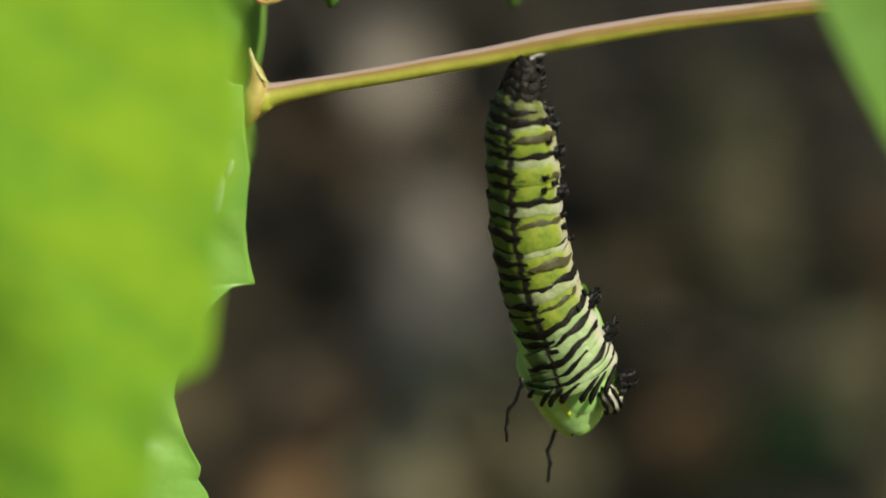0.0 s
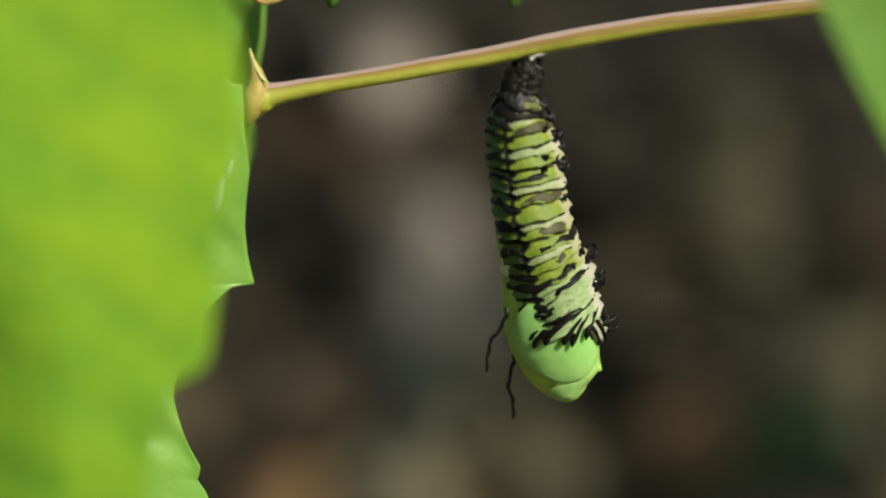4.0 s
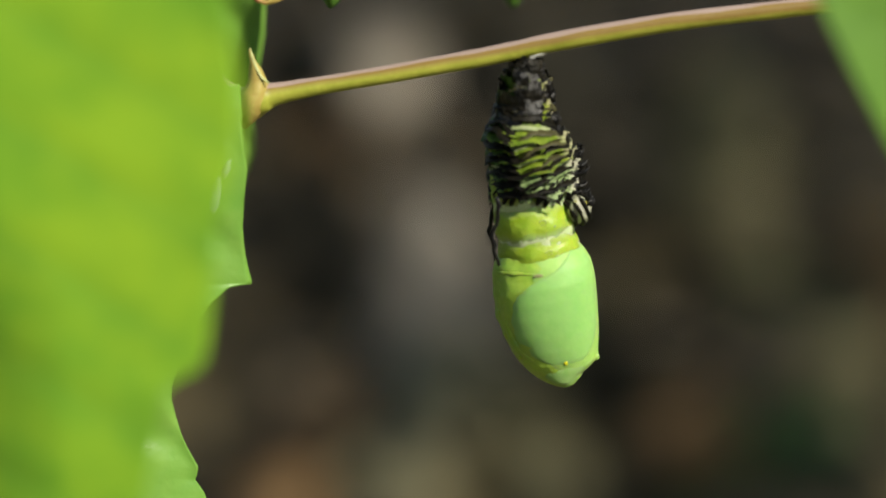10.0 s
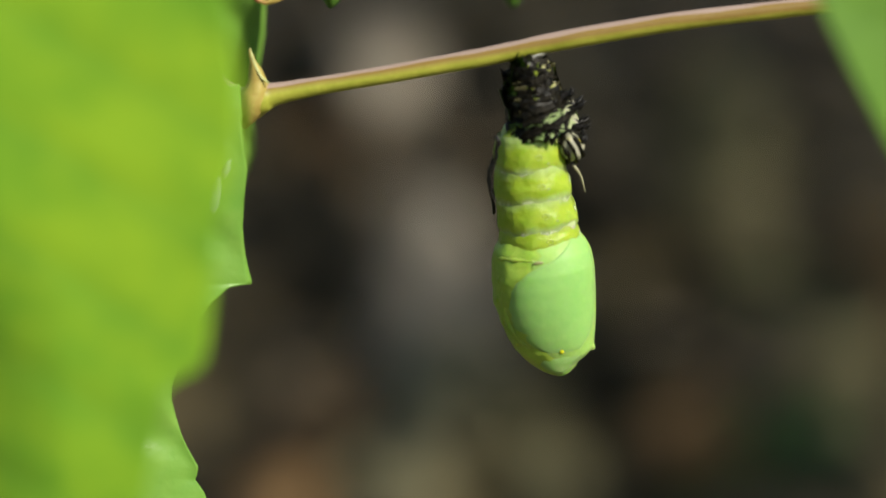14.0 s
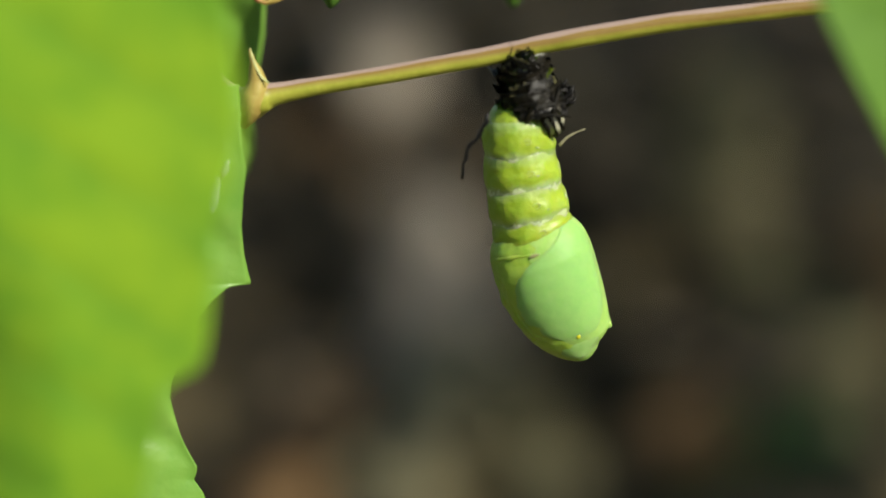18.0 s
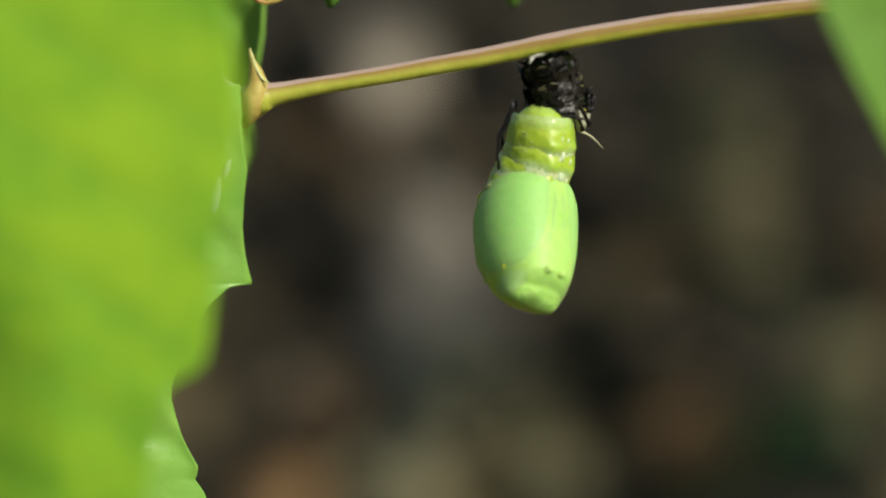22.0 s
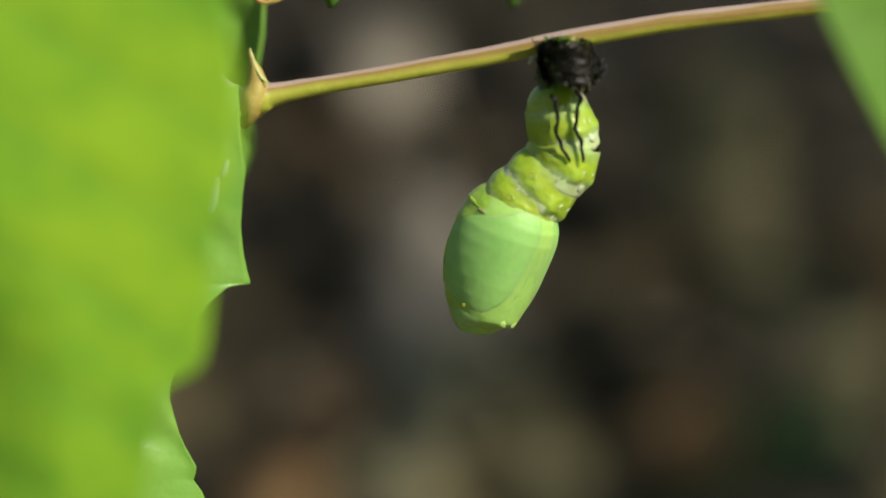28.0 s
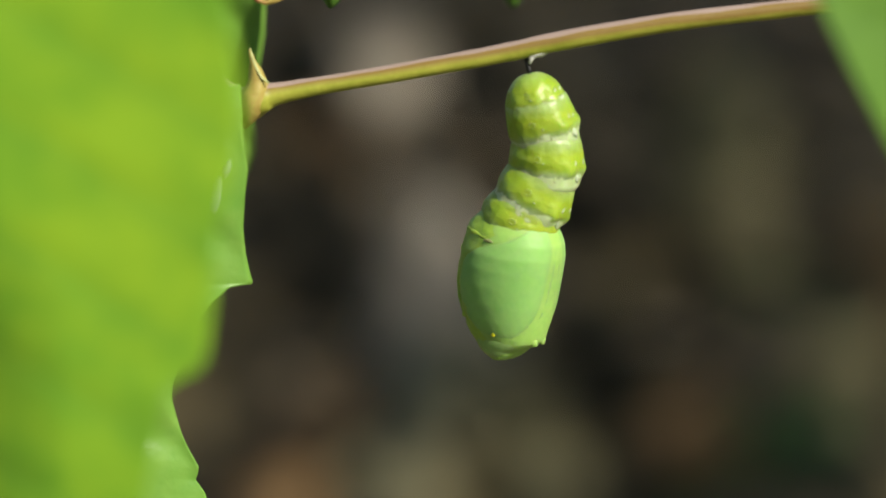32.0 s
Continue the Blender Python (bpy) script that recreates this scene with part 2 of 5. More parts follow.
def ring_material():
    """Soft abdominal rings: lime with a yellow girdle, paling to mint at their rims."""
    m = mat("pupa_ring", (0.22, 0.36, 0.015), (0.335, 0.45, 0.024), 200, 0.40, 0.5, sss=0.5, coat=0.15, rnd=0.05, bscale=900, fine=0.15)
    n, l = m.node_tree.nodes, m.node_tree.links
    p = n["Principled BSDF"]
    base = p.inputs["Base Color"].links[0].from_socket
    tc = n.new("ShaderNodeTexCoord")
    nz = n.new("ShaderNodeTexNoise"); nz.inputs["Scale"].default_value = 260
    sep = n.new("ShaderNodeSeparateXYZ")
    l.new(tc.outputs["Object"], nz.inputs["Vector"]); l.new(tc.outputs["Object"], sep.inputs[0])
    ad = n.new("ShaderNodeMath"); ad.operation = "MULTIPLY_ADD"; ad.inputs[1].default_value = 30 * S
    l.new(nz.outputs["Fac"], ad.inputs[0]); l.new(sep.outputs["Z"], ad.inputs[2])
    mr = n.new("ShaderNodeMapRange"); mr.inputs[1].default_value = -30 * S; mr.inputs[2].default_value = 60 * S
    l.new(ad.outputs[0], mr.inputs[0])
    r = n.new("ShaderNodeValToRGB")
    e = r.color_ramp.elements
    e[0].position, e[0].color = 0.02, (0.95, 0.95, 0.95, 1)
    e[1].position, e[1].color = 0.98, (0.55, 0.55, 0.55, 1)
    for pos, v in ((0.24, 0.95), (0.44, 0.06), (0.74, 0.0)):
        k = e.new(pos); k.color = (v, v, v, 1)
    l.new(mr.outputs[0], r.inputs["Fac"])
    mx = n.new("ShaderNodeMix"); mx.data_type = "RGBA"; mx.inputs[7].default_value = (0.34, 0.47, 0.23, 1)
    l.new(r.outputs["Color"], mx.inputs[0]); l.new(base, mx.inputs[6]); l.new(mx.outputs[2], p.inputs["Base Color"])
    return m


M_RING = ring_material()


# ---- small tools ----
def P(x, y, depth=0.0):
    """The place in the upright plane y = depth that shows at (x, y) of the picture."""
    h = math.tan(radians(FOV / 2))
    cx, cy = (x - 784) / 784 * h, (441 - y) / 784 * h
    way = Vector((cx, math.cos(PITCH) + cy * math.sin(PITCH), -math.sin(PITCH) + cy * math.cos(PITCH)))
    k = (depth - EYE.y) / way.y
    return EYE + way * k


def G(x, y):
    """The place on the ground that shows at (x, y)."""
    h = math.tan(radians(FOV / 2))
    cx, cy = (x - 784) / 784 * h, (441 - y) / 784 * h
    way = Vector((cx, math.cos(PITCH) + cy * math.sin(PITCH), -math.sin(PITCH) + cy * math.cos(PITCH)))
    return EYE + way * (-EYE.z / way.z)


def unit(x, y, z):
    return Vector((x * S, y * S, z * S * STRETCH))


def lerp(rows, x):
    """Value row at x from rows (x, a, b, ...), smooth between them."""
    if x <= rows[0][0]:
        return rows[0][1:]
    for p, q in zip(rows, rows[1:]):
        if x <= q[0]:
            k = (x - p[0]) / (q[0] - p[0])
            return tuple(a + (b - a) * k for a, b in zip(p[1:], q[1:]))
    return rows[-1][1:]


def smooth(bm):
    for f in bm.faces:
        f.smooth = True
    return bm


def part(name, bm, material, parent, label=""):
    me = bpy.data.meshes.new(name)
    smooth(bm).to_mesh(me)
    bm.free()
    me.materials.append(material)
    ob = new(name, me)
    ob.parent = parent
    return tagged(ob, label)


def thing(name, label, category, group="", kind="", at=(0, 0, 0)):
    ob = new(name)
    ob.location = at
    ob.empty_display_size = 0.005
    return tagged(ob, label, category, group, kind)


def grid(rows, closed=False):
    """A bmesh from rows of points; closed joins each row's end to its start."""
    bm = bmesh.new()
    vs = [[bm.verts.new(p) for p in r] for r in rows]
    n = len(vs[0])
    for a, b in zip(vs, vs[1:]):
        for i in range(n if closed else n - 1):
            j = (i + 1) % n
            try:
                bm.faces.new((a[i], a[j], b[j], b[i]))
            except ValueError:
                pass
    return bm


def tube(points, radii, sides=10, wobble=0.0):
    """A capped tube along points (metres)."""
    pts = [Vector(p) for p in points]
    rows = []
    for i, p in enumerate(pts):
        d = (pts[min(i + 1, len(pts) - 1)] - pts[max(i - 1, 0)]).normalized()
        side = d.cross(Vector((0, 1, 0)))
        side = side.normalized() if side.length > 0.01 else Vector((1, 0, 0))
        up = side.cross(d)
        row = []
        for k in range(sides):
            a = 2 * math.pi * k / sides
            r = radii[i] * (1 + wobble * noise.noise(p * 900 + Vector((a, 0, 0))))
            row.append(p + side * (r * math.cos(a)) + up * (r * math.sin(a)))
        rows.append(row)
    bm = grid(rows, closed=True)
    bm.verts.ensure_lookup_table()
    n = len(bm.verts)
    bm.faces.new([bm.verts[k] for k in range(sides)][::-1])
    bm.faces.new([bm.verts[n - sides + k] for k in range(sides)])
    bmesh.ops.recalc_face_normals(bm, faces=bm.faces)
    return bm


def spline(pts, n=60):
    """Points along a Catmull-Rom line, with their running length."""
    p = [Vector(q) for q in pts]
    p = [p[0] * 2 - p[1]] + p + [p[-1] * 2 - p[-2]]
    out = []
    for i in range(1, len(p) - 2):
        for k in range(n // (len(p) - 3) + 1):
            t = k / (n // (len(p) - 3) + 1)
            a, b, c, d = p[i - 1], p[i], p[i + 1], p[i + 2]
            out.append(0.5 * ((2 * b) + (c - a) * t + (2 * a - 5 * b + 4 * c - d) * t * t + (3 * b - a - 3 * c + d) * t ** 3))
    out.append(p[-2])
    ln = [0.0]
    for a, b in zip(out, out[1:]):
        ln.append(ln[-1] + (b - a).length)
    return out, ln


def along(line, s):
    """Point and direction at length s of a spline; beyond its ends it runs straight on."""
    pts, ln = line
    if s <= 0:
        d = (pts[1] - pts[0]).normalized()
        return pts[0] + d * s, d
    if s >= ln[-1]:
        d = (pts[-1] - pts[-2]).normalized()
        return pts[-1] + d * (s - ln[-1]), d
    for i in range(len(ln) - 1):
        if s <= ln[i + 1]:
            k = (s - ln[i]) / max(ln[i + 1] - ln[i], 1e-9)
            a = (pts[min(i + 2, len(pts) - 1)] - pts[max(i - 1, 0)])
            return pts[i].lerp(pts[i + 1], k), a.normalized()


def stance(place, down, twist=0.0):
    """A pose at place whose -z runs along down, y away from the camera, turned about its length."""
    z = -Vector(down).normalized()
    y = Vector((0, 1, 0))
    x = y.cross(z).normalized()
    y = z.cross(x)
    m = Matrix((x, y, z)).transposed().to_4x4()
    return Matrix.Translation(place) @ m @ pose(0, 0, 0, 0, 0, twist)


# ---- ground and distance ----
def ground_sheet():
    rows = []
    ys = [-60, -10, -3] + [0.0 + 0.12 * i for i in range(45)] + [7, 10, 20, 60, 300, 2500]
    xs = [-2500, -200, -20, -5] + [-2.4 + 0.12 * i for i in range(41)] + [5, 20, 200, 2500]
    for y in ys:
        row = []
        for x in xs:
            z = 0.03 * noise.noise(Vector((x * 2.2, y * 2.2, 0))) + 0.012 * noise.noise(Vector((x * 7, y * 7, 3)))
            if abs(x) > 20 or abs(y) > 20:
                z = 0
            row.append((x, y, z - 0.03))
        rows.append(row)
    bm = grid(rows)
    bmesh.ops.recalc_face_normals(bm, faces=bm.faces)
    me = bpy.data.meshes.new("ground")
    smooth(bm).to_mesh(me)
    bm.free()
    me.materials.append(M_SOIL)
    return tagged(new("ground", me), "dark brown garden soil with leaf litter, out of focus", "ground", kind="structure")


ground_sheet()


def litter():
    """Dry leaves strewn on the soil."""
    bm = bmesh.new()
    rng = random.Random(4)
    for _ in range(900):
        x, y = rng.uniform(-1.5, 1.5), rng.uniform(0.3, 4.6)
        w, h, a = rng.uniform(0.012, 0.03), rng.uniform(0.03, 0.07), rng.uniform(0, 6.28)
        m = Matrix.Translation((x, y, rng.uniform(-0.012, 0.006))) @ Euler((rng.uniform(-0.5, 0.5), rng.uniform(-0.5, 0.5), a)).to_matrix().to_4x4()
        row = []
        for k in range(7):
            u = k / 6
            ww = w * math.sin(math.pi * min(0.97, max(0.03, u))) ** 0.8
            row.append([bm.verts.new(m @ Vector((sx * ww, (u - 0.5) * h * 2, 0.25 * ww * abs(sx) + 0.01 * math.sin(3 * u)))) for sx in (-1, 0, 1)])
        for p, q in zip(row, row[1:]):
            for i in (0, 1):
                bm.faces.new((p[i], p[i + 1], q[i + 1], q[i]))
    ob = part("leaf_litter", bm, M_LITTER, None)
    return tagged(ob, "brown dry fallen leaves strewn over the soil", "leaf litter", kind="stuff")


litter()


def stone(x, y, w, h, seed, name="stone", material=None):
    """A rough pale stone on the ground, seen about w by h picture units large round (x, y)."""
    base = G(x, y + h / 2)
    far = (base - EYE).length / DIST
    rw, rh = w * S * far / 2, h * S * far
    bm = bmesh.new()
    bmesh.ops.create_icosphere(bm, subdivisions=3, radius=1)
    for v in bm.verts:
        k = 1 + 0.28 * noise.noise(v.co * 1.3 + Vector((seed, 0, 0))) + 0.08 * noise.noise(v.co * 4)
        v.co = Vector((v.co.x * rw * k, v.co.y * rw * 0.8 * k, (v.co.z * 0.55 + 0.42) * rh * k))
    ob = part(name, bm, material or M_STONE, None)
    ob.location = (base.x, base.y, -0.03)
    if name == "stone":
        return tagged(ob, "pale grey-brown rough stone lying on soil", "stone", group="stones on the soil")
    look_of = {M_CLOD: "lumpy reddish brown clod of soil", M_CLOD_PALE: "pale olive-brown clod of soil", M_CLOD_OLIVE: "dull olive-brown clod of soil"}
    return tagged(ob, look_of.get(material, "blackish clod of soil"), "soil clod", group="clods of soil")


for i, (x, y, w, h) in enumerate([(692, 80, 175, 240), (780, 490, 225, 365), (745, 340, 180, 180), (768, 600, 150, 150)]):
    stone(x, y, w, h, i * 7.3)
# clods added to darken or lighten blotches of the background; last value picks the tone
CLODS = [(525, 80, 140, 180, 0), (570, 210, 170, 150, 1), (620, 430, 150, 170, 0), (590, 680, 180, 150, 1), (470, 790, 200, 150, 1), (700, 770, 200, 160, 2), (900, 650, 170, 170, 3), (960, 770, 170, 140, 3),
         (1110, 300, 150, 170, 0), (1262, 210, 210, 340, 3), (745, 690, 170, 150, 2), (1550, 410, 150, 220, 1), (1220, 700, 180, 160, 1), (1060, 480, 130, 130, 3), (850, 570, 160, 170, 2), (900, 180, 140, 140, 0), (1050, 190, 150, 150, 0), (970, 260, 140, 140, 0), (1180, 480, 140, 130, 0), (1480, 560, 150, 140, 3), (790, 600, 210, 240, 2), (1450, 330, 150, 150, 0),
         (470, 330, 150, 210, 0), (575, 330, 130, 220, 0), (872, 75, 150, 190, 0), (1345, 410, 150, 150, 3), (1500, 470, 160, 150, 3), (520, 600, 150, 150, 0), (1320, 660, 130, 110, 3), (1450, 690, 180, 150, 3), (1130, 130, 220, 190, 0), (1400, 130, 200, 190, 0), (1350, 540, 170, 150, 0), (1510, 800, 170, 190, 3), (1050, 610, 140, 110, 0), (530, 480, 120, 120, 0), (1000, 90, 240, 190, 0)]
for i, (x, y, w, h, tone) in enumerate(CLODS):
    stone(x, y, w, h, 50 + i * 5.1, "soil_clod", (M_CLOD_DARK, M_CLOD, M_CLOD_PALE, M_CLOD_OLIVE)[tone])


def weed(x, y, size, seed):
    """A low green weed: thin stems with lance-shaped leaves."""
    base = G(x, y)
    rng = random.Random(seed)
    far = (base - EYE).length / DIST
    size = size * S * far
    ob = thing("weed", "small dark green weed growing from the soil", "weed", group="weeds", at=(base.x, base.y, -0.03))
    for k in range(4):
        a = rng.uniform(0, 6.28)
        tip = Vector((math.cos(a) * size * 0.4, math.sin(a) * size * 0.4, size * rng.uniform(0.6, 1.0)))
        part("stem", tube([(0, 0, 0), tip * 0.5 + Vector((0, 0, size * 0.1)), tip], [0.003, 0.0025, 0.001], 6), M_WEED, ob)
        for j in range(5):
            c = tip * (0.3 + 0.17 * j)
            b = rng.uniform(0, 6.28)
            d = Vector((math.cos(b), math.sin(b), 0.3)) * size * 0.35
            s = d.cross(Vector((0, 0, 1))).normalized() * size * 0.10
            part("leaf", grid([[c, c, c], [c + d * 0.35 - s, c + d * 0.35 - Vector((0, 0, 0.004)), c + d * 0.35 + s], [c + d * 0.75 - s * 0.7, c + d * 0.75, c + d * 0.75 + s * 0.7], [c + d] * 3]), M_WEED, ob)
    return ob


for i, (x, y, s) in enumerate([(1390, 860, 230), (1420, 850, 260), (1370, 560, 120), (1130, 560, 80), (560, 130, 90), (1250, 880, 110)]):
    weed(x, y, s, 20 + i)


def shrub():
    """An unseen shrub, added so that its crown shades the soil behind the caterpillar."""
    ob = thing("shrub", "unseen leafy green shrub, added to shade the soil behind", "shrub", at=(2.20, 1.60, -0.04))
    o = Vector(ob.location)
    rng = random.Random(11)
    part("trunk", tube([Vector(p) - o for p in ((2.20, 1.60, -0.05), (2.18, 1.58, 0.4), (2.05, 1.55, 0.8), (1.80, 1.50, 1.15))], [0.05, 0.04, 0.034, 0.026], 12, 0.2), M_BARK, ob)
    for k in range(9):
        a = 2 * math.pi * k / 9
        tip = Vector((1.05 + 1.5 * math.cos(a), 1.2 + 1.35 * math.sin(a), 1.4 + 0.15 * math.sin(3 * a)))
        st = Vector((1.95, 1.53, 0.9 + 0.025 * k))
        part("limb", tube([st - o, st.lerp(tip, 0.5) + Vector((0, 0, 0.08)) - o, tip - o], [0.02, 0.013, 0.004], 8, 0.15), M_BARK, ob)
    bm = bmesh.new()
    for k in range(3900):
        r, a = math.sqrt(rng.random()), rng.uniform(0, 6.283)
        edge = 1 + 0.12 * noise.noise(Vector((math.cos(a) * 2, math.sin(a) * 2, 0)))
        c = Vector((1.05 + 1.9 * r * edge * math.cos(a), 1.25 + 1.55 * r * edge * math.sin(a), 1.28 + rng.uniform(0, 0.38) * (1.1 - r * r)))
        if noise.noise((c - Vector((0.1, 0, 0))) * 2.4) > 0.46:
            continue
        e = Euler((rng.uniform(-0.7, 0.7), rng.uniform(-0.7, 0.7), rng.uniform(0, 6.28))).to_matrix()
        w, h = rng.uniform(0.018, 0.032), rng.uniform(0.045, 0.075)
        v = [bm.verts.new(c + e @ Vector(p) - o) for p in ((0, -h, 0), (w, -0.2 * h, 0.008), (0.6 * w, 0.55 * h, 0.006), (0, h, 0), (-0.6 * w, 0.55 * h, 0.006), (-w, -0.2 * h, 0.008))]
        bm.faces.new((v[0], v[1], v[2], v[3]))
        bm.faces.new((v[0], v[3], v[4], v[5]))
    tagged(part("crown", bm, M_WEED, ob, "dense green leaves"), kind="stuff")
    return ob


shrub()


# ---- the plant ----
def plant_stem():
    ob = thing("plant_stem", "thin reddish green leaf stalk with a pale node", "stem", at=P(700, 125))
    o = ob.location
    pts, _ = spline([P(396, 206, 0.002), P(430, 188, 0.001), P(458, 177), P(482, 168), P(560, 153), P(700, 129.5), P(880, 96.5), P(1000, 71), P(1200, 38), P(1400, 15), P(1480, 7), P(1560, -2), P(1640, -13), P(1760, -32)], 80)
    rr = [lerp([(396, 24), (430, 29), (452, 30), (468, 26), (485, 21.5), (510, 18.5), (560, 16.5), (600, 15.6), (760, 16.4), (1000, 17), (1300, 16), (1600, 15)], 784 + p.x / S)[0] * S for p in pts]
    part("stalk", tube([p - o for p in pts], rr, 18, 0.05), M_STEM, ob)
    def blob(rows, mname, material, label=""):
        part(mname, tube([P(x, y, d * 1e-3) - o for x, y, r, d in rows], [r * S for x, y, r, d in rows], 14, 0.12), material, ob, label)
    blob([(442, 88, 2, -1), (447, 108, 5, -1), (452, 126, 12, -0.6), (456, 146, 18, -0.4), (452, 168, 24, -0.6), (445, 190, 22, -0.6), (438, 208, 16, -0.4), (432, 224, 7, 0)], "node", M_STEM_NODE, "swollen orange-yellow node")
    blob([(443, 86, 1.2, -1.0), (447, 104, 2.2, -1.2), (454, 122, 2.8, -1.2), (463, 138, 2.8, -1.4), (476, 148, 1.5, -1.6)], "stipule", M_STIPULE, "pale curved stipule")
    pts, _ = spline([P(250, -150, 0.006), P(300, 0, 0.005), P(385, 140, 0.004), P(448, 178, 0.001), P(424, 205, 0.004), P(370, 280, 0.008), P(300, 500, 0.010), P(220, 900, 0.012), Vector((P(180, 900).x, 0.02, HEIGHT - 0.15)), Vector((P(150, 900).x, 0.03, -0.04))], 60)
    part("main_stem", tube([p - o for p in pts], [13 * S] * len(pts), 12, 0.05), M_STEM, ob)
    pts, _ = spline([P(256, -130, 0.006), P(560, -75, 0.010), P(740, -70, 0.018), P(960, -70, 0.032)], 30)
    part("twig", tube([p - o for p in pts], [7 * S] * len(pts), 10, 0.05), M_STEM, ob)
    blob([(446, -14, 5, 1), (456, 0, 5, 1), (470, 6, 4, 1), (486, 2, 5, 1), (505, -8, 5, 1)], "side_shoot", M_STEM_NODE)
    return ob


plant_stem()


def silk_pad():
    ob = thing("silk_pad", "white silk button spun under the stalk", "silk", at=P(948, 92))
    o = ob.location
    part("silk", tube([P(x, y, -0.0003) - o for x, y in ((918, 96), (930, 97), (944, 97), (958, 93), (970, 88), (979, 83))], [1.5 * S, 3.5 * S, 5.5 * S, 6.5 * S, 5 * S, 1.5 * S], 12, 0.5), M_SILK, ob)
    part("strand", tube([P(x, y, -0.0004) - o for x, y in ((945, 98), (940, 106), (937, 114))], [4 * S, 3 * S, 2.5 * S], 8, 0.3), M_SILK, ob)
    return ob


silk_pad()


def blade(rows, far_x, far_depth, o, wave, n=40, m=150, curl=0.0):
    """A leaf blade between its margin (rows: height, margin, depth in mm) and a line off to the side."""
    y0, y1 = rows[0][0], rows[-1][0]
    out = []
    for i in range(m + 1):
        y = y0 + (y1 - y0) * i / m
        xe, de = lerp(rows, y)
        near = [lerp(rows, y + q) for q in range(-150, 151, 25)]
        xs, ds = (sum(q[c] for q in near) / len(near) for c in (0, 1))
        row = []
        for k in range(n + 1):
            u = (k / n) ** 0.6
            x = far_x + (xs - far_x) * u + (xe - xs) * u ** 9
            d = far_depth + (ds - far_depth) * u ** 1.5 + (de - ds) * u ** 9
            ph = (y - 0.56 * x + 18 * noise.noise(Vector((x / 120, y / 120, 5)))) / 205 * 2 * math.pi
            v = (0.5 + 0.5 * math.cos(ph)) ** 3
            d += wave * (v * (1 - u ** 6) + 0.5 * noise.noise(Vector((x / 110, y / 110, 1))) * (1 - 0.7 * u ** 6))
            d += curl * max(0.0, (120 - x) / 120) ** 1.6 * min(1.0, max(0.0, (y - 400) / 260))
            row.append(P(x, y, d * 1e-3) - o)
        out.append(row)
    return grid(out)


def solid(ob, t):
    md = ob.modifiers.new("thickness", "SOLIDIFY")
    md.thickness = t
    return ob


def serrated_leaf():
    o = P(455, 175)
    ob = thing("serrated_leaf", "grey-green leaf with a sharp toothed margin", "leaf", at=o)
    rows = [(150, 424, -3), (190, 427, -3.5), (215, 428, -3.5), (260, 432, -4), (300, 437, -4), (350, 431, -4), (400, 428, -4), (450, 434, -4), (480, 440, -4), (498, 445, -4), (503, 443, -4), (506, 424, -4.5), (510, 404, -5),
            (540, 372, -6), (600, 330, -6), (680, 300, -5), (705, 298, -5), (740, 308, -5), (790, 331, -5), (826, 351, -5), (838, 349, -5), (848, 344, -5), (870, 360, -5), (940, 388, -5)]
    solid(part("blade", blade(rows, 120, -9, o, 1.1, 40, 220), M_LOBE, ob), 0.0003)
    part("petiole", tube([P(455, 178) - o, P(440, 188, 0.0) - o, P(418, 212, -0.002) - o, P(396, 240, -0.0046) - o], [7 * S, 5 * S, 4 * S, 3 * S], 10), M_LOBE, ob)
    for j, (x, y, w, h) in enumerate([(384, 345, 10, 30), (403, 300, 6, 16)]):
        bm = bmesh.new()
        bmesh.ops.create_icosphere(bm, subdivisions=3, radius=1)
        for v in bm.verts:
            k = 1 + 0.25 * noise.noise(v.co * 1.6 + Vector((j * 5, 0, 0)))
            v.co = unit(v.co.x * w * k + v.co.z * 5, v.co.y * 5, v.co.z * h * k)
        sp = part("pale_spot", bm, M_WHITE_SPOT, ob, "glossy whitish spot")
        sp.location = P(x, y, -9e-3) - o
    return ob


def near_leaf():
    """The large leaf that hangs close before the lens."""
    o = P(300, 400, 0.012)
    ob = thing("broad_leaf", "large bright yellow-green leaf close to the lens, blurred", "leaf", at=o)
    dep = -62
    rows = [(y, x, dep) for y, x in ((-90, 396), (0, 402), (60, 410), (120, 420), (180, 424), (225, 424), (265, 420), (310, 410), (350, 396), (420, 380), (470, 376), (510, 378), (560, 374), (600, 370), (635, 364), (652, 354), (664, 336), (672, 314), (682, 298), (700, 286),
            (740, 282), (790, 272), (840, 262), (900, 250), (980, 225))]
    solid(part("blade", blade(rows, -190, -60, o, 0.12, curl=1.6), M_LEAF, ob), 0.0003)
    part("petiole", tube([P(300, 400, 0.010) - o, P(150, 330, -0.015) - o, P(-20, 300, -0.045) - o, P(-120, 310, -0.058) - o], [9 * S, 8 * S, 7 * S, 6 * S], 10), M_STEM, ob)
    for x0, y0, x1, y1 in ((-150, -60, 400, 238), (-150, 145, 365, 440), (120, 507, 300, 612), (120, 716, 260, 800)):
        part("vein", tube([P(x0 + (x1 - x0) * q / 6, y0 + (y1 - y0) * q / 6, -0.0588) - o for q in range(7)], [(5 - q * 0.6) * S for q in range(7)], 8), M_VEIN, ob)
    return ob


LEAF = serrated_leaf()
NEAR_LEAF = near_leaf()


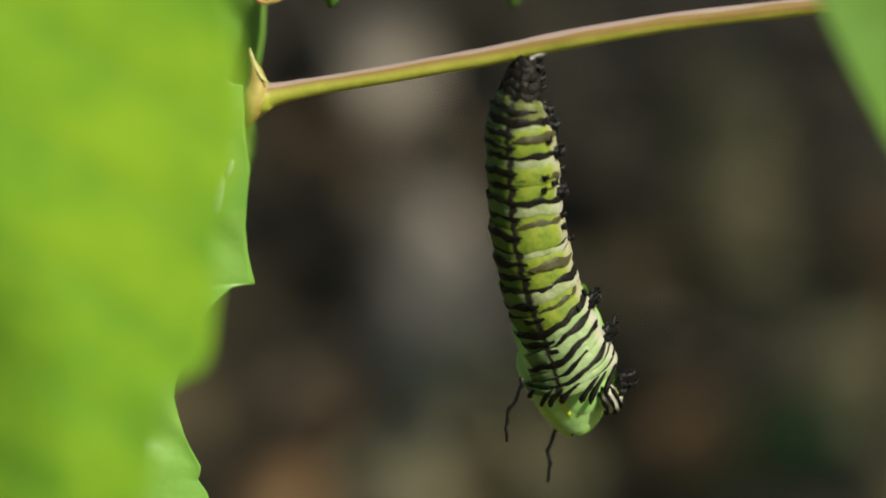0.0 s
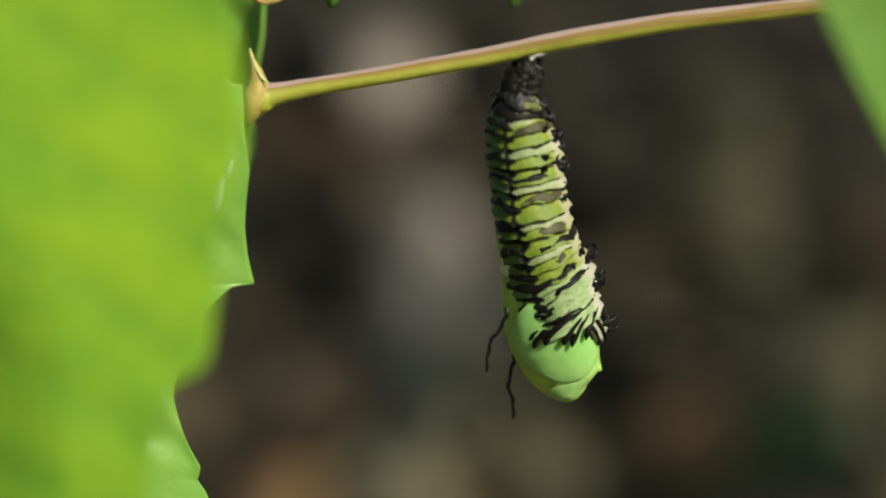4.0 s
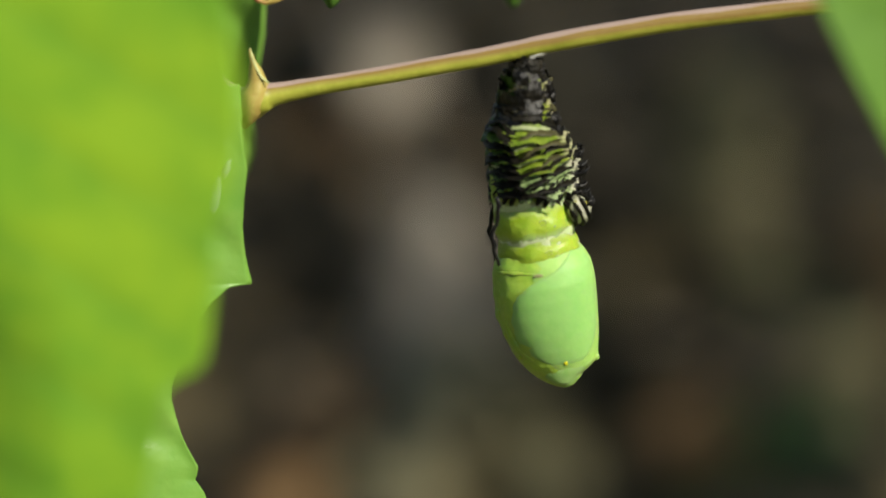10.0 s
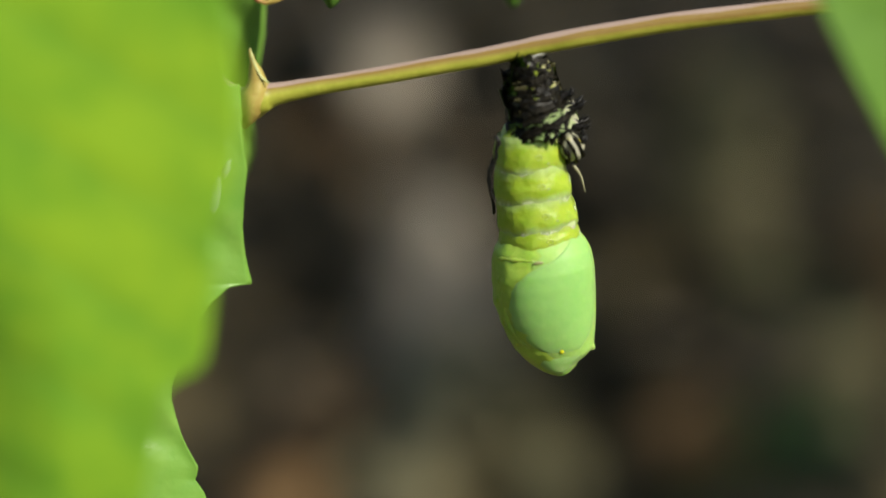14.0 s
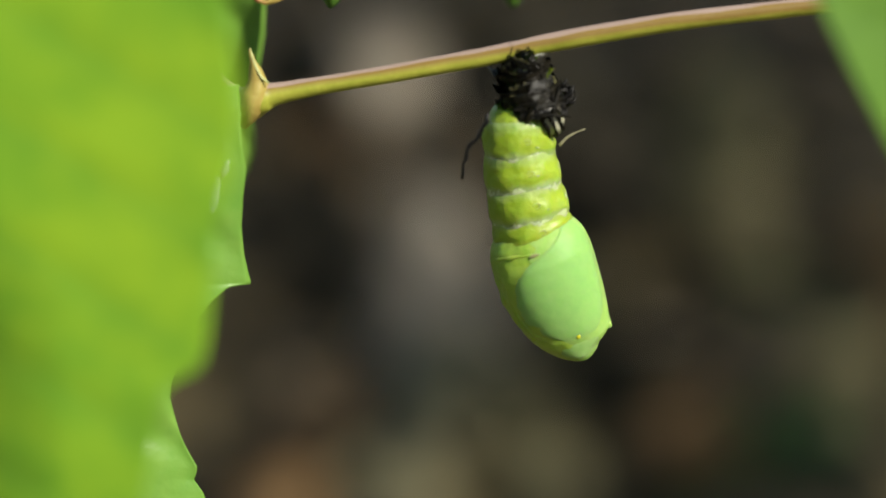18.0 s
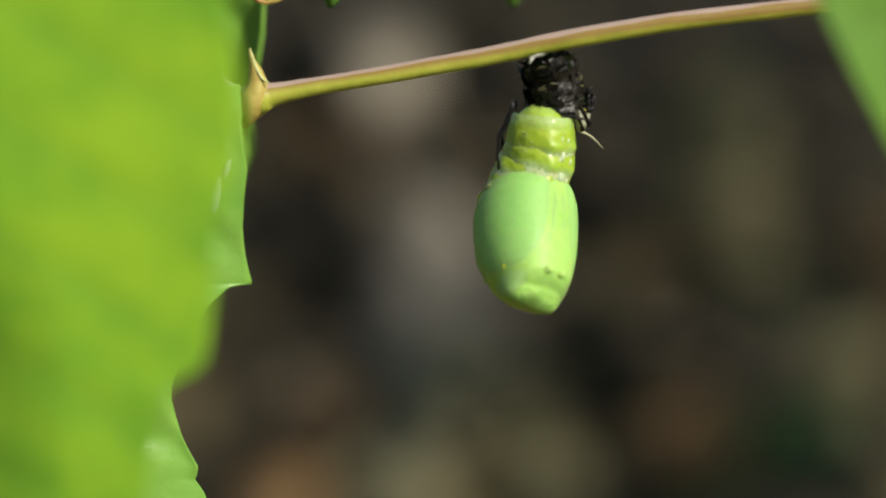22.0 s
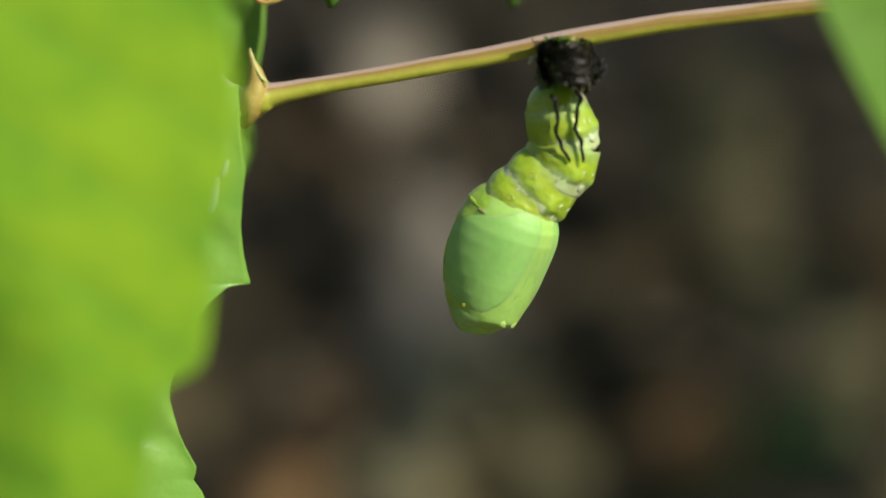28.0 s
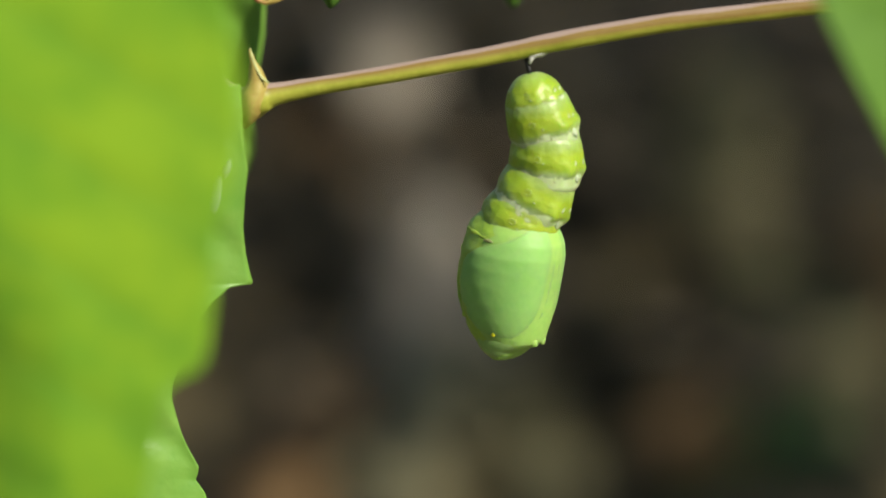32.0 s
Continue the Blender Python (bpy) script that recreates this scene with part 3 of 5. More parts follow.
def back_leaf():
    o = P(440, 120, 0.008)
    ob = thing("shaded_leaf", "shaded green leaf behind the stalk node", "leaf", at=o)
    rows = [(-60, 470, 26), (0, 470, 26), (60, 468, 26), (110, 460, 26), (150, 450, 28), (200, 440, 36), (225, 444, 40), (260, 446, 42), (295, 436, 42), (330, 416, 40)]
    solid(part("blade", blade(rows, 300, 28, o, 1.0, 14, 60), M_LOBE, ob), 0.0003)
    part("margin", tube([P(x, y, 25.5e-3) - o for y, x in ((-60, 466), (0, 466), (60, 464), (110, 456), (150, 448))], [5 * S] * 5, 8), M_LOBE, ob, "pale green leaf margin")
    return ob


back_leaf()


def right_leaf():
    o = P(1470, 8)
    ob = thing("green_leaf", "blurred green leaf hanging before the stalk's end", "leaf", at=o)
    rows = [(-80, 1412, -52), (0, 1448, -52), (60, 1476, -52), (120, 1505, -52), (180, 1536, -52), (240, 1568, -52), (300, 1602, -52), (360, 1640, -52)]
    solid(part("blade", blade(rows, 1690, -47, o, 0.12, 24, 60), mat("leaf_mid_green", (0.095, 0.22, 0.02), (0.145, 0.30, 0.028), 90, 0.5, 0.2, translucent=0.3, bscale=900), ob), 0.0003)
    part("midrib", tube([P(1755, -31, 0.0) - o, P(1840, 40, -0.02) - o, P(1850, 160, -0.036) - o, P(1790, 220, -0.043) - o, P(1700, 240, -0.0474) - o, P(1670, 320, -0.049) - o], [9 * S, 8 * S, 8 * S, 7 * S, 6 * S, 3 * S], 8), M_VEIN, ob)
    return ob


right_leaf()


def leaf_tip(x, y, w, depth, seed):
    """A hanging leaf tip that reaches down into the top of the view."""
    o = P(x, -70, depth)
    ob = thing("leaf_tip", "blurred hanging tip of a green leaf", "leaf", group="leaf tips", at=o)
    out = []
    for i in range(13):
        u = i / 12
        ww = w * (1 - u ** 2.2)
        out.append([P(x + sx * ww + 6 * noise.noise(Vector((u * 3, seed, 0))), -60 + (y + 60) * u, depth + 0.002 * abs(sx)) - o for sx in (-1, -0.5, 0, 0.5, 1)])
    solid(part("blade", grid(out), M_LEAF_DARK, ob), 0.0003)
    part("midrib", tube([P(x, -72, depth) - o, P(x, -20, depth) - o, P(x, y - 4, depth) - o], [3 * S, 2 * S, S], 6), M_VEIN, ob)
    return ob


leaf_tip(585, 12, 34, 0.012, 1)
leaf_tip(910, 10, 34, 0.030, 2)


# ---- the chrysalis ----
# how far the case reaches towards its back, its belly and its sides, at each height below its upper end
CASE = [(-36, 58, 58, 50), (-22, 72, 71, 62), (-8, 82, 81, 71), (7, 86, 88, 78), (30, 88, 91, 85), (55, 90, 90, 87), (85, 90, 88, 86), (116, 85, 86, 82), (145, 76, 82, 75), (160, 69, 79, 70), (172, 64, 77, 66), (182, 56, 74, 62),
        (190, 49, 65, 59), (200, 39, 51, 55), (208, 29, 43, 52), (215, 15, 35, 47), (219, 6, 28, 41), (222, -5, 17, 27), (223, -9, 11, 8)]


def case_point(w, a, lift=0.0):
    """The case's surface at w below its upper end, at angle a: 0 belly, 90 the side towards the camera, 180 back."""
    l, r, d = lerp(CASE, w)
    c, s = math.cos(radians(a)), math.sin(radians(a))
    e = 0.92
    half = (l + r) / 2
    x = (r - l) / 2 + math.copysign(abs(c) ** e, c) * (half + lift)
    y = -math.copysign(abs(s) ** e, s) * (d + lift)
    return unit(x, y, -w)


def oval_patch(wc, rw, ac, ra, lift, skew=0.0, side=1, n=12, m=36):
    rows = []
    for i in range(n + 1):
        q = i / n
        row = []
        for k in range(m):
            f = 2 * math.pi * k / m
            w = wc + rw * q * math.sin(f)
            a = ac + ra * q * math.cos(f) * (1 - 0.18 * math.sin(f)) + skew * q * math.sin(f)
            row.append(case_point(w, side * a, lift * (1 - q ** 2.6) - 0.4 * q ** 8))
        rows.append(row)
    bm = grid(rows, closed=True)
    bmesh.ops.remove_doubles(bm, verts=bm.verts, dist=1e-7)
    bmesh.ops.recalc_face_normals(bm, faces=bm.faces)
    return bm


# the wing case: height, its margin towards the belly and towards the back (degrees)
WING = [(-28, 16, 34), (-18, 12, 50), (-6, 10, 67), (10, 9, 92), (24, 9, 112), (40, 9, 126), (62, 10, 135), (90, 12, 139), (115, 16, 138), (135, 23, 132), (150, 32, 123), (162, 43, 112), (171, 55, 99), (176, 68, 86)]


def wing_patch(side):
    """A smooth raised wing case: pointed towards the abdomen near the belly, its rear margin bowed."""
    rows = []
    for i in range(61):
        w = -28 + 204 * i / 60
        a0, a1 = lerp(WING, w)
        row = []
        for j in range(37):
            u = j / 36
            rim = min(1.0, min(u, 1 - u) * 9, i / 5, (60 - i) / 5)
            rise = 2.2 * math.sin(0.5 * math.pi * rim) - 0.9
            row.append(case_point(w, side * (a0 + (a1 - a0) * u), rise))
        rows.append(row)
    bm = grid(rows)
    bmesh.ops.recalc_face_normals(bm, faces=bm.faces)
    return bm


def bead(r, sx=1.0, sy=1.0, sz=1.0, seed=0.0, rough=0.12, sub=2):
    bm = bmesh.new()
    bmesh.ops.create_icosphere(bm, subdivisions=sub, radius=1)
    for v in bm.verts:
        k = 1 + rough * noise.noise(v.co * 1.7 + Vector((seed, seed, 0)))
        v.co = unit(v.co.x * r * sx * k, v.co.y * r * sy * k, v.co.z * r * sz * k)
    return bm


ABDOMEN = [(54, 74), (61, 88), (65, 90), (68, 88), (70, 80)]      # radius and length of each ring, from the tail down
FRACTION = [0.0, 0.15, 0.37, 0.62, 0.85, 1.02]


def ring_radius(i, a, z):
    """Radius of ring i at angle a (0 belly) and height z (-0.5 lower rim, 0.5 upper rim)."""
    r = ABDOMEN[i][0]
    prof = [(-0.5, 0.92), (-0.47, 0.95), (-0.42, 0.963), (-0.34, 0.965), (-0.27, 0.965), (-0.2, 0.985), (-0.05, 1.02), (0.12, 1.02), (0.26, 0.99), (0.36, 0.965), (0.44, 0.935), (0.5, 0.88)]
    if i == 0:
        prof = [(-0.5, 0.9), (-0.4, 0.985), (-0.2, 1.02), (0.0, 0.95), (0.2, 0.82), (0.35, 0.65), (0.45, 0.47), (0.50, 0.31), (0.52, 0.06)]
    k = lerp(prof, z)[0]
    x, y = math.cos(a), math.sin(a)
    k *= 1 + 0.045 * noise.noise(Vector((x * 2, y * 2, z * 3 + i * 9))) + 0.026 * noise.noise(Vector((x * 6, y * 6, z * 9 + i * 5))) + 0.006 * noise.noise(Vector((x * 17, y * 17, z * 22 + i)))
    for c, wide, tall, zc, rise in ((-22, 15, 0.18, -0.10, 0.11), (22, 15, 0.18, -0.10, 0.11), (-66, 13, 0.13, 0.02, 0.028), (66, 13, 0.13, 0.02, 0.028), (-104, 18, 0.2, -0.05, 0.022), (104, 18, 0.2, -0.05, 0.022)):
        da = (math.degrees(a) - c + 180) % 360 - 180
        k += rise * math.exp(-(da / wide) ** 2 - ((z - zc) / tall) ** 2) * (0.5 if i == 0 else 1)
    return r * k


def abdominal_ring(i, parent):
    h = ABDOMEN[i][1]
    tops = 0.52 if i == 0 else 0.5
    zs = [-0.5 + (tops + 0.5) * k / 22 for k in range(23)]
    rows = []
    for z in zs:
        row = []
        for j in range(72):
            a = 2 * math.pi * j / 72
            rr = ring_radius(i, a, z)
            row.append(unit(math.cos(a) * rr, math.sin(a) * rr * 0.92, z * h))
        rows.append(row)
    bm = grid(rows, closed=True)
    bmesh.ops.recalc_face_normals(bm, faces=bm.faces)
    ob = part("abdominal_segment", bm, M_RING, parent)

    def spot(deg, z, lift=0.0):
        a = radians(-deg)
        rr = ring_radius(i, a, z) + lift
        return unit(math.cos(a) * rr, math.sin(a) * rr * 0.92, z * h)
    if i:
        # the pale fold along the ring's lower rim
        rows = []
        for dz, lift in ((0.28, -1.4), (0.22, -0.2), (0.12, 0.7), (0.0, 1.3), (-0.07, 1.2), (-0.115, -0.4)):
            row = []
            for j in range(60):
                a = 360 * j / 60
                x, y = math.cos(radians(a)), math.sin(radians(a))
                wv = 0.05 * noise.noise(Vector((x * 2.0, y * 2.0, i * 4))) + 0.012 * noise.noise(Vector((x * 5, y * 5, i * 2)))
                wide = 1.0 + 0.5 * noise.noise(Vector((x * 3, y * 3, i * 7)))
                row.append(spot(a, dz * wide - 0.385 + wv, lift))
            rows.append(row)
        bm = grid(rows, closed=True)
        bmesh.ops.recalc_face_normals(bm, faces=bm.faces)
        part("fold", bm, M_PUPA_BAND, ob, "pale translucent fold")
    rng = random.Random(70 + i)
    for side in (1, -1):
        # glassy scars of the old prolegs along the belly, their glints painted whitish; small wet bumps on the flanks
        for deg, z, size, tall in ((3, -0.22, 6, 1.8), (9, 0.06, 3.5, 1.8), (46, -0.26, 4, 1.3), (40, -0.38, 3, 1.0)):
            b = part("bump", bead(size, 0.4, 0.7, tall, i + side + z, 0.6), M_GLINT if deg < 20 else M_WET, ob, "shiny bump, whitish to paint its glint" if deg < 20 else "")
            b.location = spot(side * (deg + rng.uniform(-3, 3)), z + rng.uniform(-0.03, 0.03), -0.5)
        for deg, z, size in ((66, 0.02, 2.4), (84, -0.29, 2.6), (72, -0.33, 1.8)):
            b = part("bump", bead(size, 1.8, 0.3, 0.6, i * 3.0 + deg, 0.6), M_WET, ob)
            b.location = spot(side * (deg + rng.uniform(-6, 6)), z + rng.uniform(-0.04, 0.04), 0.4)
        pts = [spot(side * (76 + 5 * math.cos(f)), 0.12 + 0.05 * math.sin(f), 0.0) for f in [2 * math.pi * q / 14 for q in range(13)]]
        part("spiracle", tube(pts, [1.2 * S] * 13, 6, 0.3), M_PUPA_RIDGE, ob, "pale open oval breathing mark")
    return ob


def chrysalis():
    ob = thing("chrysalis", "soft lime green chrysalis with a mint wing case, hanging head down", "chrysalis", at=P(935, 110))
    rings = [abdominal_ring(i, ob) for i in range(5)]
    levels = [-36 + 4 * k for k in range(52)] + [171 + 2 * k for k in range(26)] + [223]
    shells = []
    for name, a0, a1, label in (("ventral_shell", -101, 101, "green belly and head shell"), ("dorsal_shell", 83, 277, "green back shell")):
        rows = []
        for w in levels:
            row = []
            for j in range(61):
                a = a0 + (a1 - a0) * j / 60
                if a0 < 0:
                    lift = 0.9 * noise.noise(Vector((w / 18, j / 5, 3))) * min(1.0, abs(a) / 45) ** 2 + 1.6 * noise.noise(Vector((w / 9, j / 6, 5))) * min(1.0, max(0.0, (w - 165) / 20))
                    lift -= 2.2 * math.exp(-((w - 200) / 6) ** 2) * max(0.0, math.cos(radians(a))) ** 2
                else:
                    edge = 1 - abs(j / 30 - 1) ** 4
                    lift = 0.6 - 1.6 * abs(j / 30 - 1) ** 8 + (2.6 * noise.noise(Vector((w / 24, j / 7, 7))) + 1.2 * noise.noise(Vector((w / 9, j / 4, 2)))) * edge
                    lift += 2.0 * math.cos(radians(3 * (a - 180))) * edge * math.exp(-((w - 70) / 60) ** 2)
                row.append(case_point(w, a, lift))
            rows.append(row)
        bm = grid(rows)
        bmesh.ops.recalc_face_normals(bm, faces=bm.faces)
        shells.append(part(name, bm, M_PUPA_BODY if a0 < 0 else M_PUPA_BACK, ob, label))
    case, back = shells
    wings = []
    for side in (1, -1):
        wings.append(part("wing_case", wing_patch(side), M_PUPA_WING, ob, "smooth mint green wing case"))
        part("head_plate", oval_patch(196, 17, 84, 42, 1.8, 0, side), M_PUPA_HEAD, case, "pale green head plate")
        # the wing's rear margin and the lumpy shoulder behind it
        pts = [case_point(w, side * a, -5.2) for w, a in ((14, 122), (34, 137), (60, 145), (92, 148), (122, 146), (146, 136), (166, 120), (180, 102))]
        part("wing_ridge", tube(pts, [S, 5 * S, 7 * S, 7.6 * S, 7.4 * S, 6.4 * S, 4.4 * S, S], 12, 0.7), M_PUPA_BACK, back, "low lumpy yellowish ridge behind the wing")
        for w, a, r in ((38, 152, 8), (74, 160, 9), (112, 158, 8), (150, 146, 7)):
            lump = part("knob", bead(r, 0.7, 0.5, 1.3, w + side, 0.4), M_PUPA_BACK, back)
            lump.location = case_point(w, side * a, -2.0)
        # the folded feelers along the wings' inner margins
        for a, w0, w1, r in ((4.5, -26, 168, 4.6),):
            pts = [case_point(w0 + (w1 - w0) * k / 9, side * (a + 22 * (k / 9) ** 4), -3.7) for k in range(10)]
            part("folded_feeler", tube(pts, [r * S * (0.35 + 0.65 * math.sin(math.pi * min(0.95, max(0.05, k / 9))) ** 0.5) for k in range(10)], 8, 0.3), M_PUPA_WING, case, "folded feeler sheath")
        sp = part("yellow_spot", bead(4.0, 1, 0.3, 1.1, side), M_SPOT, case)
        sp.location = case_point(168, side * 83, 1.0)
        part("horn", tube([case_point(172, side * 16, -12), case_point(179, side * 13, -3), unit(73, -12 * side, -183), unit(76, -11 * side, -185)], [9 * S, 8 * S, 5 * S, 2 * S], 12, 0.2), M_PUPA_BODY, case, "short pointed head horn")
        pts = [case_point(5 + 5 * math.sin(radians(a * 2)) + 0.7 * math.sin(a * 0.31), side * a, -1.8) for a in range(96, 180, 6)]
        part("collar_ridge", tube(pts, [(1.5 + 3.4 * math.sin(math.pi * (k + 0.5) / len(pts)) * (0.8 + 0.3 * math.sin(k * 1.7))) * S for k in range(len(pts))], 10, 0.3), M_PUPA_BACK, back, "low collar ridge")
        mk = part("brown_mark", bead(6.5, 1.5, 0.25, 0.5, side + 3, 0.4), M_BROWN, back, "small brown mark")
        mk.location = case_point(6, side * 95, 1.6)
    crem = part("cremaster", tube([unit(*p) for p in ((0, 0, 44), (1, 0, 20), (0, 0, 6), (2, 0, -10))], [3 * S, 4.5 * S, 6 * S, 8 * S], 10, 0.3), M_HORN, ob, "black hooked cremaster")
    return ob, rings, shells, crem, wings


PUPA, RINGS, SHELLS, CREMASTER, WINGS = chrysalis()


# ---- the caterpillar ----
REST = 640.0
GIRTH = [(-10, 18), (0, 22), (20, 27), (58, 40), (100, 56), (140, 62), (300, 66), (450, 69), (500, 73), (530, 78), (560, 83), (600, 87), (640, 86)]
STRONG = [66, 112, 176, 262, 348, 426, 497, 556, 598]       # the wide black bands, from the tail down
ARCS = ((-40, -4), (-4, 32), (32, 68), (68, 104), (104, 140), (140, 176), (176, 250), (250, 320))


def band(s, h, kind, seed, arc, taper=False):
    """A strip of skin part of the way round the body: s its place along the body, h its height."""
    lift = {"black": 0.9, "brown": 0.5, "tail": -0.2}.get(kind, -1.0)
    over = {"black": 0.0, "brown": 0.0, "tail": 2.0}.get(kind, 2.0)
    edge = {"black": 4.2, "brown": 4.0, "tail": 4.0}.get(kind, 1.0)
    a0, a1 = arc
    lap = 0 if taper else 5
    cols = max(8, round((a1 - a0) / 4.5))
    rows = []
    for z, k in ((1.0, -1.1), (0.8, -0.1), (0.3, 0.3), (-0.3, 0.3), (-0.8, -0.1), (-1.0, -1.1)):
        row = []
        for j in range(cols + 1):
            deg = a0 - lap + (a1 - a0 + 2 * lap) * j / cols
            a = radians(deg)
            x, y = math.cos(a), math.sin(a)
            thin = math.sin(math.pi * min(0.97, max(0.03, j / cols))) ** 0.6 if taper else 1.0
            wide = 1.0 + 0.8 * noise.noise(Vector((x * 1.6, y * 1.6, seed * 3))) if lift > 0 else 1.0
            zz = z * (h / 2 + over) * thin * wide + edge * noise.noise(Vector((x * 2.2 + seed, y * 2.2, z))) + edge * 0.6 * noise.noise(Vector((x * 6, y * 6 + seed, z * 2)))
            zz += 10 * max(0.0, -x) ** 1.5 + 6 * noise.noise(Vector((x * 2.5, y * 2.5, s / 60)))
            rr = lerp(GIRTH, s - z * (h / 2 + over))[0] + 2.0 * math.cos((s - 90) / 58 * 2 * math.pi) + lift + k + (1.2 if lift > 0 else 0.5) * noise.noise(Vector((x * 3, y * 3, seed * 2.0)))
            row.append(unit(x * rr, -y * rr, zz))
        rows.append(row)
    bm = grid(rows)
    bmesh.ops.recalc_face_normals(bm, faces=bm.faces)
    return bm


def spiny_leg(length, thick):
    """A short black leg along +x, jointed, with a claw."""
    return tube([unit(-8, 0, 0), unit(length * 0.25, 0, -3), unit(length * 0.45, 0, -1), unit(length * 0.55, 0, -3), unit(length * 0.8, 0, -1), unit(length, 0, 5)],
                [thick * S, thick * 0.95 * S, thick * 0.6 * S, thick * 0.75 * S, thick * 0.5 * S, thick * 0.18 * S], 10, 0.5)


def bristles(leg, length, thick, seed, count):
    """Stiff black bristles on a leg."""
    rng = random.Random(seed)
    for k in range(count):
        a = rng.uniform(0, 6.28)
        u = rng.uniform(0.15, 0.9)
        b = Vector((length * u, 0.6 * thick * math.sin(a), 0.6 * thick * math.cos(a)))
        t = b + Vector((rng.uniform(0, 8), rng.uniform(3, 8) * math.sin(a), rng.uniform(3, 9) * math.cos(a)))
        part("bristle", tube([unit(*b), unit(*t)], [2.4 * S, 0.5 * S], 5), M_HORN, leg)


def caterpillar():
    ob = thing("caterpillar", "black, yellow and white banded caterpillar skin being shed", "caterpillar", at=P(935, 112))
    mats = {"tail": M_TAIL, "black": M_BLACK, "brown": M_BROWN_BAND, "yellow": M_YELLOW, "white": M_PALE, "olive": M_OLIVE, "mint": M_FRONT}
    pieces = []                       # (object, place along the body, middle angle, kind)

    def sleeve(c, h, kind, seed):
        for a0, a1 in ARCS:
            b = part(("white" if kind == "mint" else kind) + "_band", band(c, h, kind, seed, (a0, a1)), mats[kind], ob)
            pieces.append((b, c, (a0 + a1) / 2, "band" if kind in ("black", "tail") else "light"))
            if kind not in ("black", "tail"):
                # the dark inner fold of the skin, which turns outward where the skin bunches up
                b = part("inner_fold", band(c, h, "tail", seed + 0.5, (a0, a1)), M_FOLD, ob, "dark crumpled inner side of the skin")
                pieces.append((b, c, (a0 + a1) / 2, "fold"))

    def stroke(c, h, kind, seed, a0, a1):
        b = part(kind + "_band", band(c, h, "black" if kind == "black" else "brown", seed, (a0, a1), True), mats[kind], ob)
        pieces.append((b, c, (a0 + a1) / 2, "band"))
    for k, (c, h, kind) in enumerate(((0, 16, "black"), (14, 14, "tail"), (27, 12, "black"), (38, 12, "tail"), (49, 10, "black"), (58, 10, "tail"))):
        sleeve(c, h, kind, 0.7 + k * 1.37)
    seed = 3.1
    for i, b0 in enumerate(STRONG):
        b1 = STRONG[i + 1] if i + 1 < len(STRONG) else 622
        gap = b1 - b0
        front = i >= 6
        light = ("olive", "olive", "olive") if i < 1 else ("mint", "mint", "mint") if front else ("white", "yellow", "yellow")
        lo = b0
        for part_of, kind in zip((0.27, 0.30, 0.43), light):
            sleeve(lo + gap * part_of / 2, gap * part_of, kind, seed)
            lo += gap * part_of
            seed += 1.13
        sleeve(b0, 13 if i < 7 else 10, "black", seed)
        seed += 1.7
        if gap > 50:
            # a broken brown band across the flank; the back carries three times as many dark bands
            stroke(b0 + 0.50 * gap, 13, "brown" if not front else "black", seed + 0.3, 14, 104)
            for f in (0.34, 0.68):
                stroke(b0 + f * gap, 13, "black", seed + f * 9, 100, 182)
                stroke(b0 + f * gap, 10, "black", seed + f * 9, 176, 255)
        elif i < len(STRONG) - 1:
            stroke(b0 + 0.55 * gap, 9, "black", seed + 0.3, 60, 182)
    for k in range(7):
        # black stripes that fan out over the front hem, longer towards the belly
        a = 56 + 17 * k + 4 * math.sin(k * 2.3)
        ln = 26 + 18 * max(0.0, math.cos(radians(a - 60))) + 6 * math.sin(k * 3.1)
        pts = []
        for j in range(8):
            u = j / 7
            aa = radians(a - 0.66 * ln * (1 - u) ** 1.6)
            r = lerp(GIRTH, 632)[0] + 1.0
            pts.append(unit(math.cos(aa) * r, -math.sin(aa) * r, ln - 14 - (ln + 5 * math.sin(k * 1.7)) * u))
        b = part("black_stripe", tube(pts, [1.0 * S, 2.6 * S, 3.6 * S, 4.4 * S, 5.0 * S, 5.8 * S, 5.2 * S, 1.5 * S], 8, 0.6), M_BLACK, ob)
        pieces.append((b, 630, a - 0.2 * ln, "stripe"))
    # belly legs: three pairs of thin true legs near the head, stout prolegs further up
    for s0, ln, th in ((518, 32, 8), (596, 36, 8), (638, 30, 7)):
        for sgn in (1, -1):
            lg = part("leg", spiny_leg(ln, th), M_HORN, ob, "black bristly leg")
            bristles(lg, ln, th, s0 + sgn, 7)
            pieces.append((lg, s0, 13 * sgn, "leg"))
    for s0 in (86, 122, 176, 252):
        for sgn in (1, -1):
            lg = part("proleg", spiny_leg(17, 11), M_HORN, ob, "stubby black proleg")
            bristles(lg, 17, 11, s0 + sgn, 6)
            pieces.append((lg, s0, 20 * sgn, "leg"))
    for s0 in (4, 24):
        for sgn in (1, -1):
            lg = part("anal_proleg", spiny_leg(14, 10), M_HORN, ob)
            bristles(lg, 14, 10, s0 + sgn, 5)
            pieces.append((lg, s0, 22 * sgn, "leg"))
    # the bristly dark spikes of the crumpled skin's flank
    rng = random.Random(31)
    for k in range(16):
        s0, a = rng.uniform(40, 520), rng.uniform(-10, 60)
        lg = part("wart", spiny_leg(9, 5), M_HORN, ob, "small black bristly wart")
        bristles(lg, 9, 5, 300 + k, 3)
        pieces.append((lg, s0, a, "wart"))
    head = part("head", bead(23, 0.9, 1.05, 1.1, 3, 0.25, 3), M_FACE, ob, "black and white striped head")
